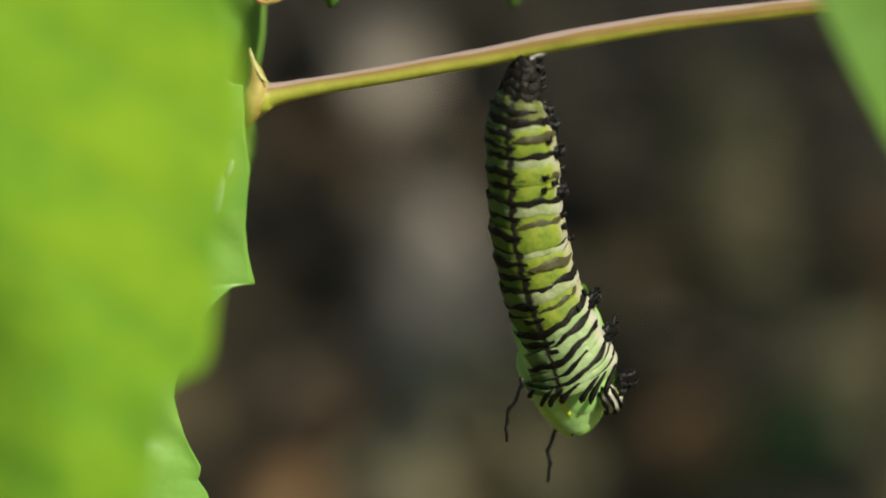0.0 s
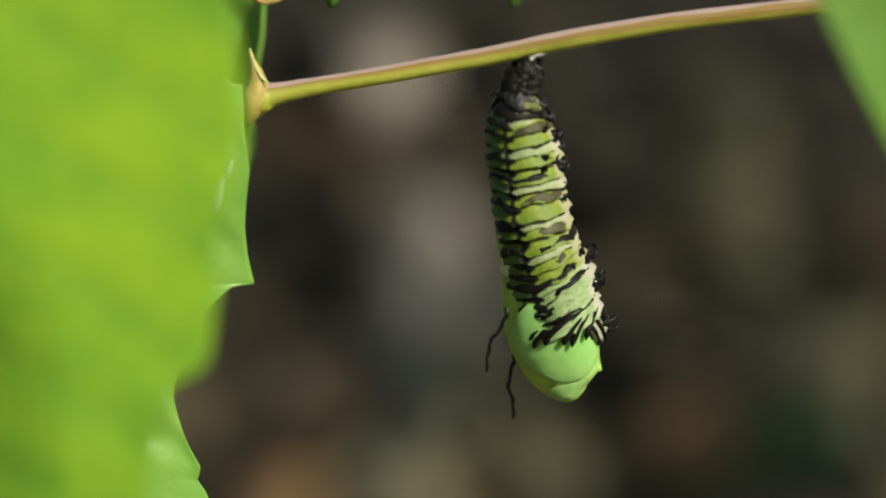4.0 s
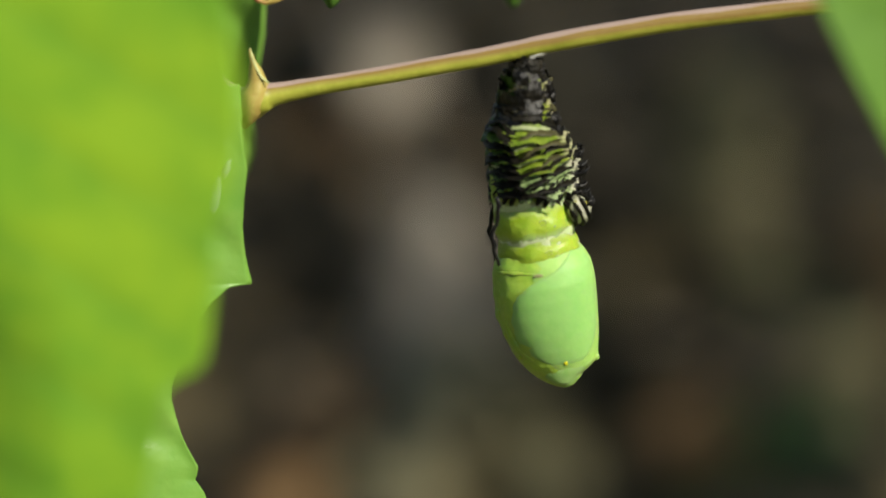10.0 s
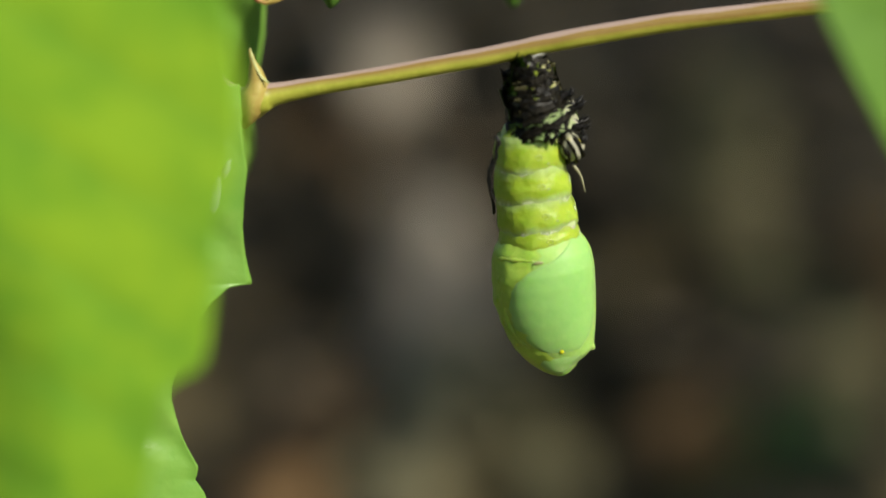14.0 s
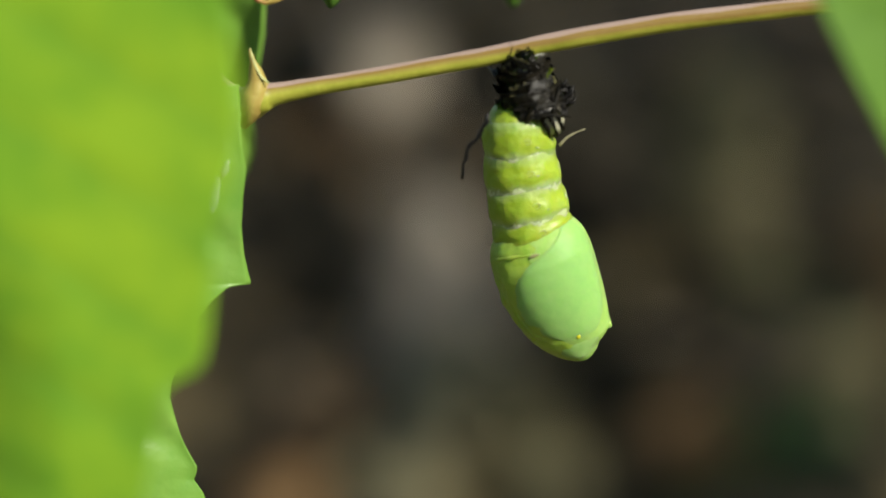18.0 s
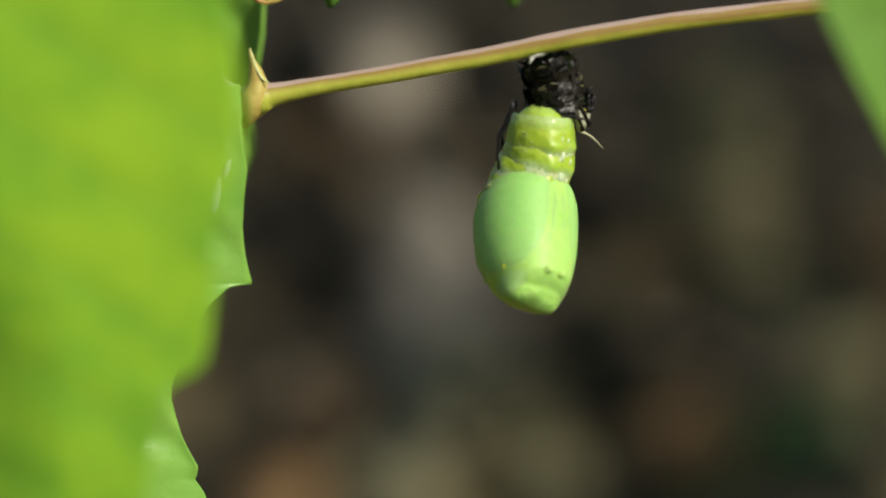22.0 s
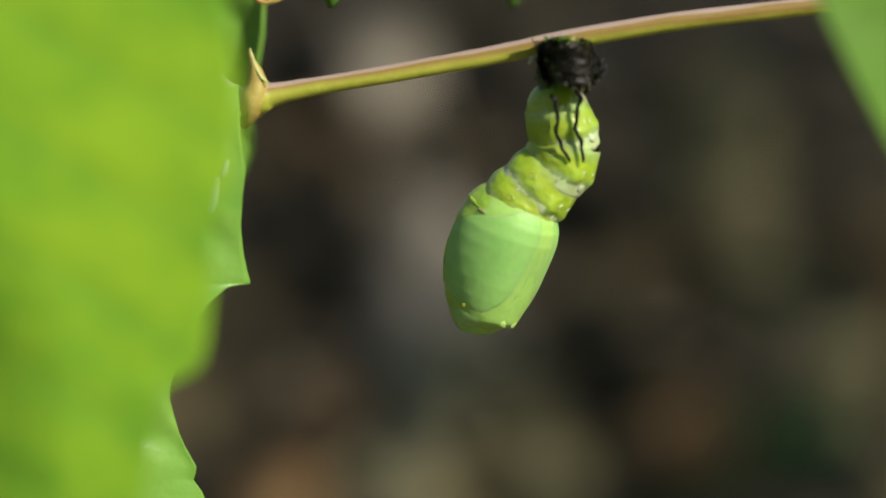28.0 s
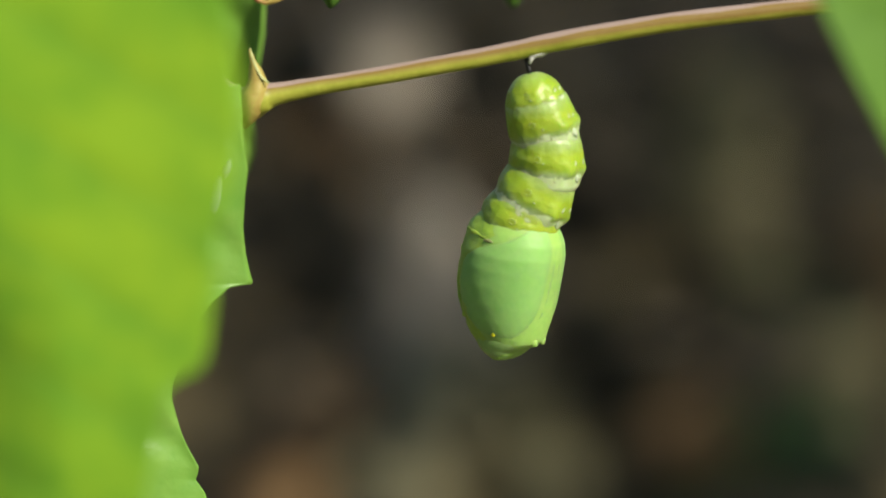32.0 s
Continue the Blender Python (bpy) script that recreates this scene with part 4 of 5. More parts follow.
    for k, x in enumerate((-15, -2, 12)):
        r = math.sqrt(23 ** 2 - x * x)
        pts = [unit(x * 0.9 + 7 * math.sin(q) - 4, -(r + 0.6) * math.sin(q) * 1.05, (r + 0.6) * math.cos(q) * 1.05) for q in [math.pi * q / 10 for q in range(-1, 12)]]
        part("stripe", tube(pts, [(5.4, 4.4, 5.0)[k] * (0.75 + 0.3 * math.sin(q * 1.3 + k)) * S for q in range(len(pts))], 8, 0.6), M_BLACK, head)
    for sgn in (1, -1):
        part("feeler", tube([unit(18, 8 * sgn, 6), unit(28, 12 * sgn, 13), unit(33, 12 * sgn, 22)], [3 * S, 2.5 * S, S], 6, 0.4), M_HORN, head, "small black feeler")
    for k in range(5):
        q = radians(-60 + 30 * k)
        part("mouthpart", tube([unit(16, -14 * math.sin(q), -14 * math.cos(q) * 0.6 + 6), unit(26, -17 * math.sin(q), -16 * math.cos(q) * 0.6 + 8), unit(33, -15 * math.sin(q), -10 * math.cos(q) + 12)], [4 * S, 3.4 * S, 1.2 * S], 7, 0.5), M_HORN, head, "black mouthpart")
    mouth = part("mouth", bead(8, 1, 1.2, 1, 8, 0.3), M_HORN, head)
    mouth.location = unit(22, -5, 4)
    fil = []
    for k in range(2):
        pts = [unit(5 * math.sin(q * 0.8 + k) + 2.5 * math.sin(q * 2.1), 0, -q * 11.8) for q in range(11)]
        fil.append(part("filament", tube(pts, [(3.8 - 0.15 * q + (0.9 if q % 2 else 0)) * S for q in range(11)], 8, 0.5), M_HORN, ob, "thin black filament"))
    pts = [unit(3.5 * math.sin(q * 0.5), 0, -q * 6.5) for q in range(9)]
    lining = part("windpipe_lining", tube(pts, [(2.6 - 0.22 * q) * S for q in range(9)], 7, 0.3), M_LINING, ob, "pale shed windpipe lining")
    return ob, pieces, head, fil, lining


SKIN, PIECES, HEAD, FILAMENTS, LINING = caterpillar()


# ---- what moves ----
MOMENTS = []


def at(t, top, mid, joint, end, twist, skin, thread, thread2, depth=0, drop=0.0):
    """One moment: the chrysalis' tail, middle, waist and head end, its turn; the skin's line; both filaments."""
    MOMENTS.append((t, top, mid, joint, end, twist, skin, thread, thread2, depth, drop))


def pupa_poses(moment):
    t, top, mid, joint, end, twist = moment[:6]
    o = PUPA.location
    sink = lerp([(0, 40), (2, 34), (3.5, 22), (5.5, 10), (7, 0), (32, 0)], t)[0] * S
    j, e = P(*joint), P(*end)
    line = spline([P(*top), P(*mid), j, j.lerp(e, 0.5)], 45)
    pts, ln = line
    total = min(range(len(pts)), key=lambda i: (pts[i] - j).length)
    total = ln[total]
    full = 224 * S * STRETCH
    k = min(1.0, (e - j).length / full)
    tilt = math.acos(k) if k < 0.90 and t > 21 else 0.0
    d = (e - j).normalized() * math.cos(tilt) - Vector((0, 1, 0)) * math.sin(tilt)
    wrap = spline([P(*q) for q in moment[6]], 60)[0]
    out = []
    for i in range(5):
        f = 0.5 * (FRACTION[i] + FRACTION[i + 1])
        inside = lerp([(0, 1), (3.5, 1), (6, 0), (32, 0)], t)[0]
        c, dd = along(line, (f + 0.33 * inside) * total)
        if tilt:
            dd = (dd - Vector((0, 1, 0)) * math.tan(tilt * 0.6 * f)).normalized()
        if inside:
            # still wrapped in the skin, the rings lie along its line
            q = min(wrap, key=lambda v: abs(v.z - c.z))
            c = c + Vector((q.x - 5 * S - c.x, 0, 0)) * inside
        out.append(stance(c - o + Vector((0, sink * f, 0)), dd, twist))
    c, dd = along(line, 0.0)
    return out, stance(j - o + Vector((0, sink, 0)), d, twist), stance(c - o, dd)


PLEAT_SIGN = -1.0                 # which edge of each pleat stands out

# half the width of the skin at each distance from its upper end, as it gathers
CONES = [(0, ((0, 22), (18, 27), (58, 40), (100, 57), (140, 64), (300, 68), (450, 70), (500, 74), (540, 82), (590, 87), (700, 88))),
         (5, ((0, 18), (30, 27), (70, 42), (100, 56), (140, 66), (300, 69), (380, 79), (420, 82), (700, 84))),
         (12, ((0, 19), (25, 27), (55, 39), (90, 55), (120, 65), (160, 72), (300, 73), (400, 76), (700, 79))),
         (17, ((0, 20), (25, 29), (50, 39), (80, 47), (110, 54), (300, 62), (400, 62), (700, 62))),
         (22.5, ((0, 24), (15, 32), (35, 39), (60, 40), (90, 39), (300, 40), (400, 40), (700, 40))),
         (32, ((0, 24), (15, 31), (35, 37), (60, 37), (90, 36), (300, 37), (400, 37), (700, 37)))]
HEADS = [(0, 1080, 705), (1, 1076, 676), (2, 1068, 668), (3, 1072, 622), (3.5, 1062, 600), (5.5, 1040, 545), (6, 1034, 533), (7, 1032, 490), (8, 1028, 462), (9, 1028, 415), (10, 1024, 370), (11, 1026, 330), (12, 1018, 308), (13, 1012, 280), (14, 1012, 260),
         (14.5, 1008, 262), (17, 985, 236), (18, 976, 214), (19, 986, 226), (20, 1000, 214), (20.5, 1000, 210), (21, 980, 232), (22, 1022, 206), (23, 982, 172), (24, 1012, 152), (25, 1034, 190), (25.5, 1026, 170), (27.5, 1020, 118), (28, 1030, 136), (29, 1028, 132), (29.5, 985, 106), (30, 980, 98), (30.5, 1010, 120), (32, 1010, 130)]
LININGS = [(0, 1000, 560, 1000, 600), (8, 990, 400, 990, 440), (12, 1000, 300, 1005, 340), (13, 1008, 296, 1020, 330), (14, 1014, 292, 1048, 358), (14.5, 1006, 306, 1041, 353), (17, 998, 266, 1039, 240), (18, 990, 258, 1034, 226), (19, 1003, 252, 1057, 226), (20, 1017, 236, 1063, 195), (20.5, 1020, 240, 1060, 215),
           (21, 985, 264, 1030, 254), (22, 1024, 232, 1046, 246), (22.5, 1012, 205, 1048, 238), (23, 1000, 190, 1020, 215), (24, 1000, 170, 1020, 200), (25, 1002, 198, 1024, 238), (25.5, 1000, 180, 1020, 200), (28, 1010, 150, 1040, 185), (30, 950, 120, 960, 140), (32, 970, 140, 980, 160)]


def skin_width(t, dist):
    """Half the skin's width at dist (picture units) below its upper end."""
    for (t0, a), (t1, b) in zip(CONES, CONES[1:]):
        if t <= t1:
            k = (t - t0) / (t1 - t0)
            return lerp(a, dist)[0] * (1 - k) + lerp(b, dist)[0] * k
    return lerp(CONES[-1][1], dist)[0]


def skin_poses(key):
    t = key[0]
    skin, th1, th2, depth, drop = key[6:]
    o = SKIN.location
    off = Vector((0, 0, -drop)) - o
    line = spline([P(*q, depth * S) for q in skin], 60)
    length = line[1][-1]
    full = REST * S
    fold = max(0.0, 1 - length / full)
    # the skin bunches up in the cone at the tail; what lies further down than knee lies in pleats
    knee = lerp([(0, 100), (0.48, 150), (0.66, 300), (0.72, 370), (0.76, 430), (0.80, 500), (0.85, 640), (1, 640)], fold)[0]
    cone = min(lerp([(0, 92), (0.3, 94), (0.55, 98), (0.66, 104), (0.72, 92), (0.76, 88), (0.8, 80), (1, 66)], fold)[0] * S, 0.8 * length) if knee < 639 else length
    pleat = min(1.0, (length - cone) / max(1.0, REST - knee) / S) if knee < 639 else 0.25

    def reach(s):
        if s <= knee:
            return cone * max(0.0, s / knee) ** (1 + 0.25 * min(1, fold * 2))
        return cone + (length - cone) * (min(s, REST) - knee) / (REST - knee)
    out = []
    ease = lerp([(0, 1), (0.25, 1), (0.6, 0.35), (1, 0.35)], fold)[0]
    crush = min(1.0, max(0.0, (fold - 0.815) / 0.04))

    def lean(s):
        # towards the front the bands fan out from a pinch on the back
        return math.tan(radians(lerp([(-20, 0), (380, 0), (480, 12), (560, 23), (592, 24), (602, 16), (640, -16), (700, -16)], s)[0] * ease - 9 * (1 - ease) * min(1.0, max(0.0, (s - 540) / 100))))
    for k, (ob, s, deg, kind) in enumerate(PIECES):
        dist = reach(s)
        c, d = along(line, dist)
        across = Vector((0, 1, 0)).cross(-d)
        gather = max(crush, min(1.0, max(0.0, (knee - s) / 70)) * min(1.0, fold / 0.3))
        slant = math.acos(min(1.0, max(0.35, pleat * 1.12))) * (1 - gather)
        d = (d + across * lean(s) * (1 - 0.7 * crush) + Vector((0, 0.10 * min(1.0, max(0.0, (s - 330) / 250)) * (1 - crush), 0))).normalized()
        rest = lerp(GIRTH, s)[0]
        wide = skin_width(t, dist / S)
        a = radians(deg)
        m = stance(c + off, d)
        n1, n2, n3 = (math.sin(k * q + 0.6 * q) for q in (2.399, 1.713, 3.117))
        if kind in ("band", "light", "stripe", "fold"):
            # gathered skin tips its dark folds this way and that, the light ones sink between them
            shift = min(0.0, wide - rest) if kind != "stripe" else wide - rest
            sunk = {"light": (3.0 + 19.0 * crush) * gather + 3.0 * slant - 5.0 * max(0.0, slant - 0.8), "stripe": 0.0, "band": -1.0 * gather - 1.0 * slant - 14.0 * max(0.0, slant - 0.8), "fold": 3.5 - 4.0 * gather + 4.0 * slant}[kind]
            shift += -sunk + 5.0 * n1 * gather
            mid = Vector((math.cos(a) * rest * S, -math.sin(a) * rest * S, 0))
            tang = Vector((math.sin(a), math.cos(a), 0))
            tilt = (0.35 * n2 * gather + 0.3 * n3 * crush) * (0.5 if kind == "stripe" else 1.0) + {"band": 0.85, "light": 1.0, "fold": 1.0, "stripe": 0.0}[kind] * slant * PLEAT_SIGN
            roll = 0.25 * n3 * gather + 0.2 * n1 * crush
            turn = Matrix.Rotation(tilt, 4, tang) @ Matrix.Rotation(roll * 0.6, 4, mid.normalized())
            m = m @ Matrix.Translation(mid * (1 + shift / rest) + Vector((0, 0, 5.0 * n3 * gather * S))) @ turn @ Matrix.Translation(-mid)
        else:
            r = wide - (1 if kind == "wart" else 3)
            m = m @ pose(r * S * math.cos(a), -r * S * math.sin(a), 4 * n2 * gather * S, 0, 14 * n1 * gather, -deg + 12 * n3 * gather)
        out.append(m)
    hx, hy = lerp(HEADS, t)
    late = min(1.0, max(0.0, (t - 20.5) / 2))
    hp = stance(P(hx, hy, (depth - 24 + 18 * late) * S) + off, Vector((0.35, 0, -1))) @ pose(0, 0, 0, 0, -8, 0)
    fil = []
    for (x0, y0, x1, y1), dd in ((th1, -12), (th2, 30)):
        y = -70 if depth < 0 else depth + dd - (62 if dd < 0 else 0)
        p, q = P(x0, y0, y * S), P(x1, y1, y * S)
        fil.append(stance(p + off, q - p))
    x0, y0, x1, y1 = lerp(LININGS, t)
    y = (depth + (30 if t < 13 else -20)) * S
    p, q = P(x0, y0, y), P(x1, y1, y)
    thread = stance(p + off, q - p)
    return out, hp, fil, thread


def furl(t):
    """How far belly and back shell slide into one another before the body swells."""
    return lerp([(0, 1.5), (1, 1.0), (2, 0.72), (3, 0.40), (3.5, 0.35), (5.5, 0.15), (7, 0), (32, 0)], t)[0]


def tuck(t):
    """How far the soft wing cases lie drawn in before the skin has slipped off them."""
    return lerp([(0, 4), (1, 0), (2, -3), (5.5, -4), (6.2, -3), (7.5, 0), (32, 0)], t)[0]


def motions():
    at(0.0, (922, 250), (940, 450), (972, 548), (1018, 742), -20, ((930, 112), (920, 200), (926, 300), (934, 400), (956, 500), (982, 570), (1004, 635), (1018, 678)), (922, 668, 897, 755), (985, 742, 970, 825))
    at(1.0, (920, 250), (940, 445), (970, 532), (1012, 734), -20, ((932, 114), (917, 200), (922, 300), (932, 400), (955, 490), (984, 570), (1004, 628), (1015, 660)), (915, 606, 850, 700), (960, 725, 940, 778))
    at(2.0, (920, 250), (940, 445), (966, 534), (1008, 738), -18, ((932, 114), (916, 200), (922, 300), (932, 400), (955, 490), (982, 565), (1000, 620), (1010, 652)), (908, 612, 870, 705), (947, 726, 938, 770))
    at(3.0, (918, 230), (955, 430), (980, 505), (1034, 712), -15, ((932, 114), (912, 200), (920, 290), (942, 390), (972, 480), (1000, 550), (1015, 596)), (908, 578, 888, 680), (978, 690, 980, 735))
    at(3.5, (918, 230), (948, 420), (958, 498), (1003, 712), -4, ((932, 114), (914, 200), (925, 290), (940, 390), (962, 470), (985, 545), (998, 588)), (895, 560, 858, 655), (938, 660, 938, 712))
    at(5.5, (926, 200), (948, 380), (958, 478), (1000, 690), 0, ((932, 114), (926, 200), (936, 300), (952, 390), (965, 450), (975, 500), (980, 526)), (905, 500, 882, 605), (880, 560, 882, 640), 0)
    at(6.0, (928, 200), (950, 380), (960, 482), (1000, 694), 0, ((932, 114), (936, 200), (942, 300), (955, 390), (968, 455), (976, 515)), (905, 480, 890, 590), (900, 560, 892, 640))
    at(7.0, (928, 190), (948, 350), (956, 475), (990, 699), 0, ((932, 114), (932, 200), (940, 290), (950, 360), (962, 420), (968, 468)), (900, 430, 888, 545), (890, 500, 884, 600))
    at(8.0, (930, 205), (944, 340), (957, 473), (994, 690), 0, ((932, 114), (931, 190), (935, 270), (945, 340), (955, 395), (960, 432)), (895, 400, 884, 500), (880, 470, 878, 560))
    at(9.0, (930, 200), (942, 320), (954, 468), (987, 687), 0, ((932, 114), (934, 180), (935, 240), (943, 305), (950, 360), (954, 398)), (872, 400, 862, 495), (868, 390, 868, 470))
    at(10.0, (928, 200), (930, 310), (957, 462), (990, 677), 0, ((932, 114), (931, 175), (926, 230), (938, 290), (945, 332)), (878, 350, 876, 460), (870, 350, 872, 460))
    at(11.0, (930, 212), (930, 300), (955, 442), (990, 660), 0, ((932, 114), (928, 165), (926, 220), (938, 268), (942, 290)), (872, 310, 872, 420), (868, 330, 868, 430))
    at(12.0, (932, 215), (930, 300), (948, 445), (985, 663), 0, ((932, 114), (931, 165), (930, 220), (938, 258), (941, 278)), (870, 300, 866, 410), (868, 330, 868, 430))
    at(13.0, (934, 215), (936, 300), (953, 448), (987, 668), 0, ((932, 114), (927, 165), (931, 212), (943, 255), (948, 272)), (868, 280, 865, 370), (868, 310, 868, 400))
    at(14.0, (938, 222), (938, 300), (957, 440), (981, 660), 0, ((942, 114), (940, 150), (948, 190), (960, 228)), (878, 240, 868, 350), (872, 260, 870, 350))
    at(14.5, (936, 210), (932, 300), (950, 438), (998, 652), 0, ((942, 114), (938, 148), (944, 185), (956, 222)), (876, 232, 866, 340), (938, 215, 942, 330))
    at(17.0, (920, 192), (928, 300), (955, 438), (1008, 657), 0, ((940, 108), (930, 140), (936, 172), (946, 203)), (862, 202, 812, 290), (938, 215, 942, 330))
    at(18.0, (914, 190), (922, 300), (948, 426), (1025, 638), 0, ((942, 108), (930, 138), (938, 168), (948, 196)), (862, 202, 815, 305), (938, 215, 942, 330))
    at(18.5, (910, 188), (918, 295), (945, 418), (1040, 626), 0, ((942, 108), (932, 138), (940, 168), (950, 194)), (852, 205, 826, 320), (938, 215, 942, 330))
    at(19.0, (942, 206), (942, 300), (946, 434), (1012, 664), 0, ((946, 108), (948, 138), (962, 168), (978, 198)), (872, 225, 856, 328), (938, 215, 942, 330))
    at(19.5, (945, 198), (955, 300), (950, 440), (985, 660), 0, ((946, 108), (948, 136), (962, 164), (976, 192)), (880, 215, 858, 320), (938, 215, 942, 330))
    at(20.0, (950, 194), (958, 300), (954, 425), (990, 655), 0, ((946, 108), (949, 136), (963, 164), (978, 190)), (868, 210, 832, 308), (938, 215, 942, 330))
    at(20.5, (930, 188), (930, 290), (948, 418), (1028, 632), 0, ((944, 108), (947, 136), (960, 164), (974, 190)), (868, 205, 845, 310), (938, 215, 942, 330))
    at(21.0, (899, 172), (912, 280), (936, 405), (1052, 610), 0, ((943, 112), (953, 140), (963, 170), (970, 195)), (858, 205, 838, 312), (874, 187, 845, 315), 5)
    at(21.5, (945, 205), (950, 270), (962, 345), (985, 536), -25, ((950, 108), (960, 138), (970, 165), (972, 185)), (890, 170, 870, 290), (892, 167, 873, 287), 15)
    at(21.8, (894, 141), (905, 280), (935, 405), (1047, 617), -10, ((965, 105), (975, 130), (985, 155), (988, 175)), (950, 160, 925, 280), (952, 157, 928, 277), -20)
    at(22.0, (960, 212), (952, 280), (928, 348), (930, 508), -50, ((972, 110), (978, 140), (982, 170), (984, 192)), (905, 180, 870, 320), (907, 177, 873, 317), 30)
    at(22.3, (955, 130), (955, 270), (942, 395), (958, 602), -20, ((975, 102), (980, 125), (985, 150), (988, 168)), (945, 150, 910, 270), (947, 147, 913, 267), -30)
    at(22.5, (868, 130), (890, 270), (955, 385), (1095, 540), -25, ((965, 105), (972, 125), (980, 150), (984, 170)), (895, 150, 865, 270), (897, 147, 868, 267), -20)
    at(23.0, (880, 127), (884, 260), (922, 399), (1084, 565), -32, ((950, 100), (958, 120), (966, 145), (972, 168)), (912, 155, 838, 282), (914, 152, 841, 279), -25)
    at(23.5, (930, 126), (925, 270), (945, 405), (1015, 615), -45, ((955, 80), (958, 100), (962, 125), (966, 148)), (945, 150, 930, 280), (947, 147, 933, 277), -40)
    at(24.0, (898, 132), (921, 272), (924, 408), (1021, 611), -45, ((972, 85), (974, 105), (976, 125), (978, 145)), (922, 150, 906, 292), (924, 147, 909, 289), -40)
    at(24.5, (872, 122), (880, 240), (924, 350), (1085, 520), -45, ((970, 120), (978, 138), (990, 160), (998, 178)), (960, 200, 985, 310), (962, 197, 988, 307), 35)
    at(25.0, (888, 130), (898, 257), (918, 394), (1057, 588), -25, ((975, 122), (985, 140), (1000, 160), (1010, 175)), (962, 200, 988, 330), (964, 197, 991, 327), 40)
    at(25.5, (895, 118), (903, 265), (930, 392), (1090, 542), -45, ((980, 115), (988, 132), (998, 152), (1003, 168)), (962, 220, 988, 320), (964, 217, 991, 317), 50)
    at(27.5, (950, 142), (963, 285), (925, 410), (932, 632), -35, ((980, 68), (980, 84), (980, 102), (980, 118)), (985, 135, 988, 290), (1012, 130, 985, 285), -45)
    at(28.0, (975, 165), (995, 274), (909, 375), (831, 588), -42, ((1002, 88), (1003, 103), (1004, 118), (1005, 132)), (975, 168, 1008, 318), (1020, 165, 1030, 322), -45)
    at(28.5, (992, 141), (988, 250), (924, 360), (848, 568), -55, ((995, 90), (995, 105), (995, 120), (995, 135)), (1000, 130, 1010, 250), (1010, 130, 1020, 240), 60)
    at(28.8, (975, 177), (965, 250), (938, 328), (930, 507), -80, ((990, 95), (992, 112), (994, 128), (996, 142)), (960, 150, 970, 250), (1000, 140, 1010, 240), 60)
    at(29.0, (972, 148), (978, 290), (914, 408), (880, 624), -55, ((978, 95), (978, 110), (978, 125), (978, 138)), (985, 130, 990, 240), (1005, 130, 1010, 240), 65)
    at(29.5, (945, 140), (955, 260), (950, 388), (1000, 598), -35, ((935, 68), (935, 84), (935, 100), (935, 116)), (925, 120, 940, 270), (948, 120, 944, 270), -45)
    at(30.0, (945, 112), (955, 250), (924, 387), (950, 603), -28, ((923, 48), (923, 64), (923, 80), (923, 96)), (908, 120, 905, 272), (948, 112, 912, 250), -45)
    at(30.5, (980, 145), (990, 274), (906, 373), (841, 578), -55, ((970, 92), (970, 106), (970, 120), (970, 132)), (940, 120, 930, 150), (960, 120, 950, 150), 65)
    at(30.7, (950, 125), (965, 260), (940, 375), (900, 590), -50, ((970, 96), (970, 110), (970, 124), (970, 136)), (940, 120, 930, 150), (960, 120, 950, 150), 70, 0.004)
    at(31.0, (920, 126), (930, 290), (930, 386), (968, 588), -24, ((970, 120), (970, 134), (970, 148), (970, 160)), (940, 150, 930, 180), (960, 150, 950, 180), 70, 0.415)
    at(31.5, (949, 154), (962, 275), (934, 420), (924, 635), -28, ((970, 120), (970, 134), (970, 148), (970, 160)), (940, 150, 930, 180), (960, 150, 950, 180), 70, 0.415)
    at(32.0, (940, 148), (966, 285), (912, 411), (887, 627), -32, ((970, 120), (970, 134), (970, 148), (970, 160)), (940, 150, 930, 180), (960, 150, 950, 180), 70, 0.415)
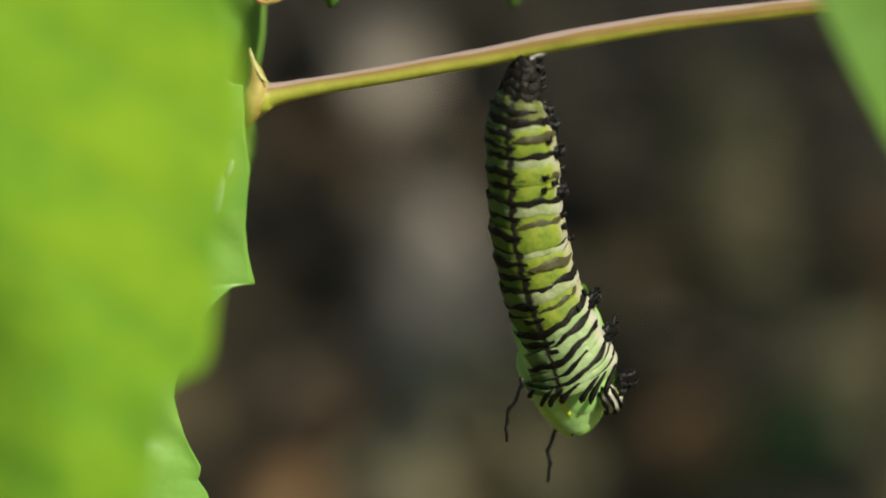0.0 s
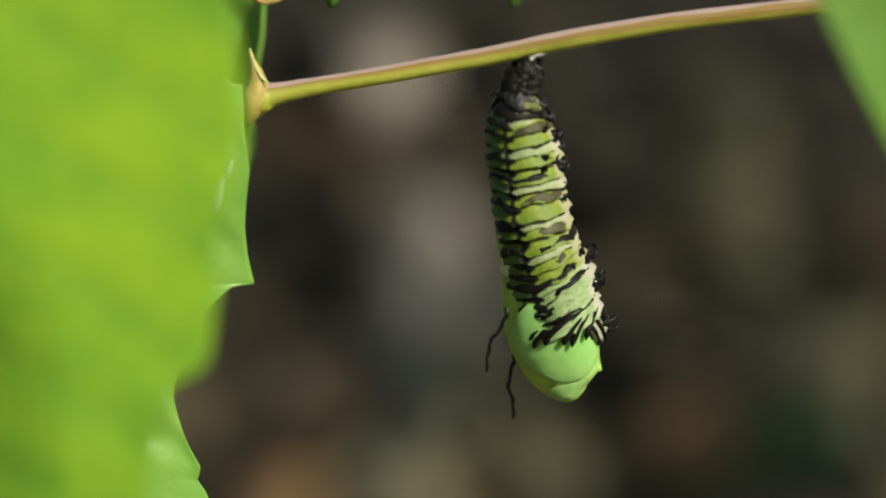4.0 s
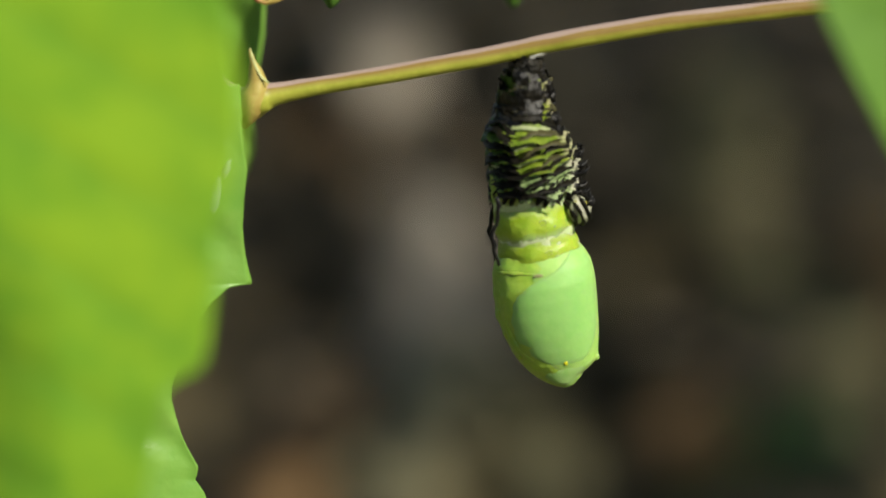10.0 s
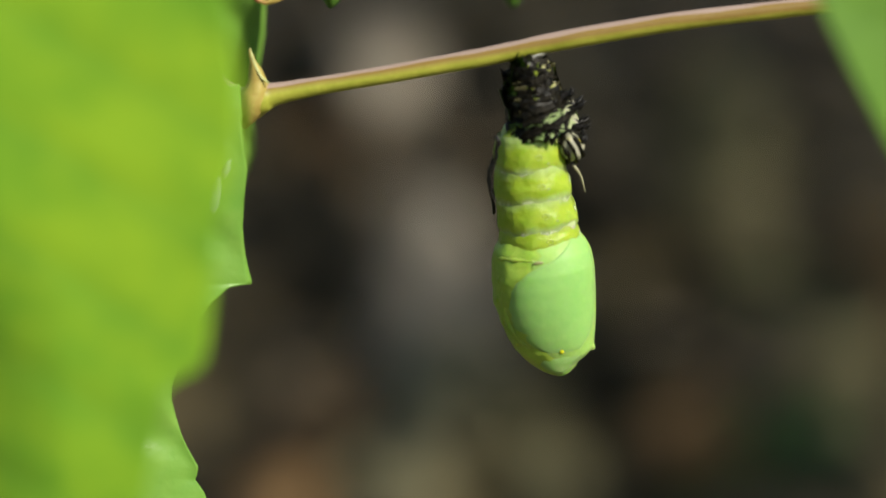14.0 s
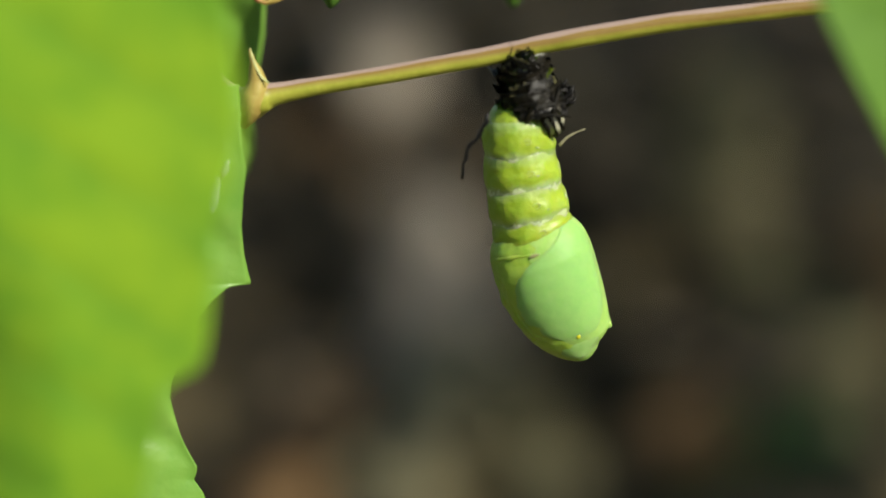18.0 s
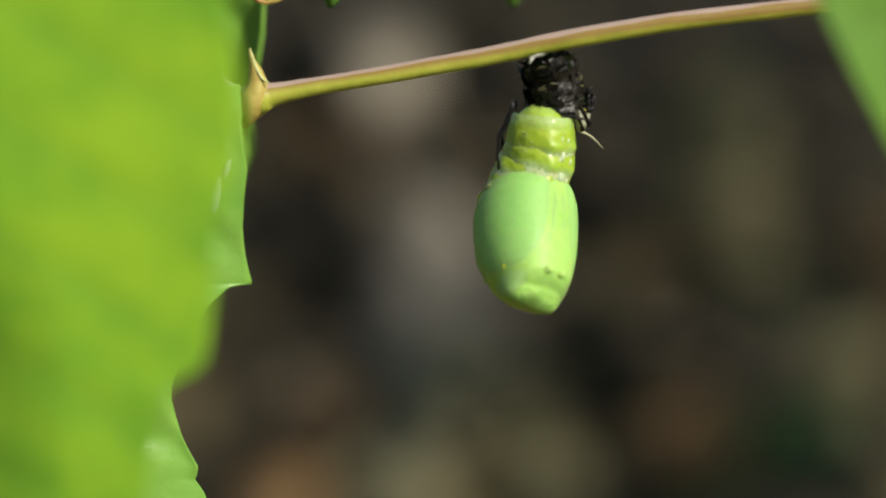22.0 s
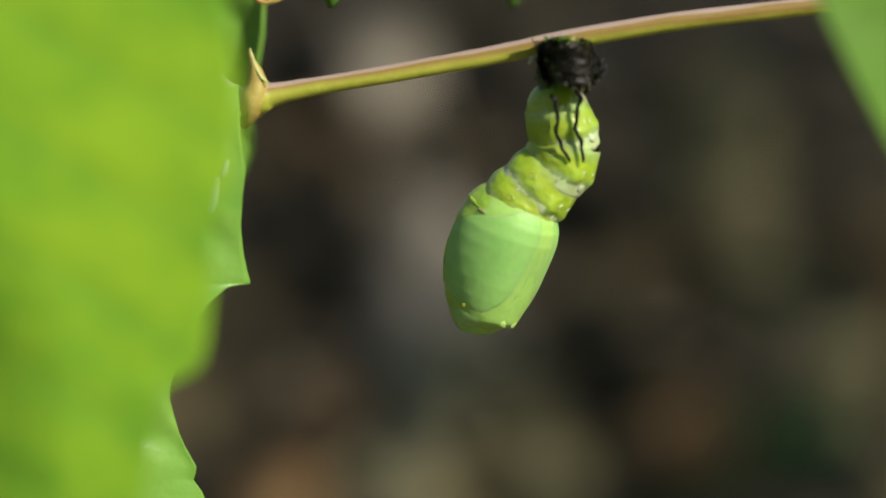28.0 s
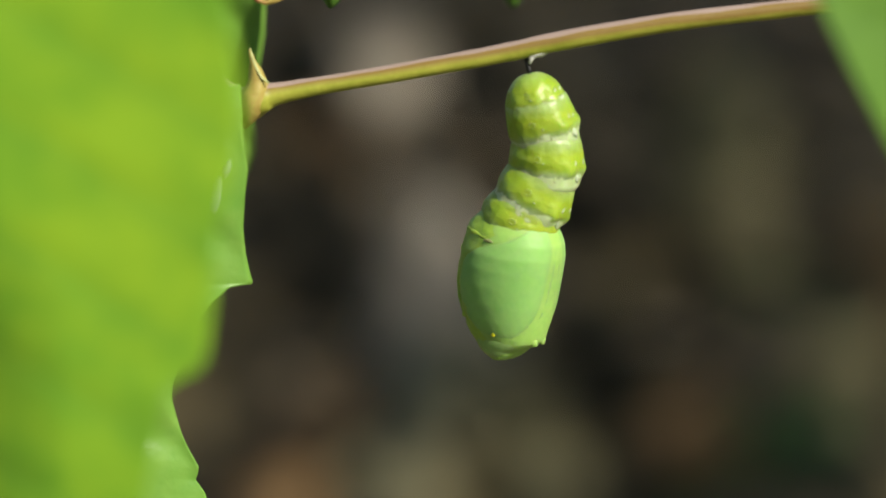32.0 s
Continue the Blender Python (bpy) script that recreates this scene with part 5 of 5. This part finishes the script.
    pupa = [(k[0], *pupa_poses(k)) for k in MOMENTS]
    skin = [(k[0], *skin_poses(k)) for k in MOMENTS]
    for i, ob in enumerate(RINGS):
        walk(ob, [(t, rings[i]) for t, rings, _, _ in pupa])
    front, back = SHELLS
    walk(front, [(t, c @ pose(-40 * min(0.8, furl(t)) * S, 0, -14 * furl(t) * S, 0, -13 * min(0.8, furl(t)), 0)) for t, _, c, _ in pupa])
    walk(back, [(t, c @ pose(42 * min(1.0, furl(t)) ** 0.6 * S, 0, -14 * furl(t) * S, 0, 14 * min(1.0, furl(t) / 0.75), 0)) for t, _, c, _ in pupa])
    for side, ob in zip((-1, 1), WINGS):
        walk(ob, [(t, c @ pose(-10 * min(1.0, furl(t)) * S, -side * tuck(t) * S, -14 * furl(t) * S, 0, -8 * min(1.0, furl(t)), 0)) for t, _, c, _ in pupa])
    walk(CREMASTER, [(t, c) for t, _, _, c in pupa])
    for i, (ob, *_) in enumerate(PIECES):
        walk(ob, [(t, p[i]) for t, p, *_ in skin])
    walk(HEAD, [(t, h) for t, _, h, _, _ in skin])
    for i, ob in enumerate(FILAMENTS):
        walk(ob, [(t, f[i]) for t, _, _, f, _ in skin])
    walk(LINING, [(t, w) for t, _, _, _, w in skin])
    # the big leaf trembles in the wind
    sway = (5, 0, -2, 3, -2, 1, 5, 5, 4, 2, 1, 0, -2, -2, 1, 0, -2, 1, -5, 1, 0, -3, 0, 1, -5, 5, 6, -3, 0, -3, -1, 0, 1, 1, -3, 1, -2, 1, 3, 1, 0, 0, 1, 3, 0, 3, -2, -2, 3, 1, 3, 0, 2, -1, 1, 0, -3, 3, 5, 3, 1, 3, 1, 3, 1)
    o = Vector(LEAF.location)
    walk(LEAF, [(0.5 * i, Matrix.Translation(o + Vector((x * S, 0, 0)))) for i, x in enumerate(sway)])
    o2 = Vector(NEAR_LEAF.location)
    walk(NEAR_LEAF, [(0.5 * i, Matrix.Translation(o2 + Vector((0.8 * x * S, 0, 0)))) for i, x in enumerate(sway)])


motions()
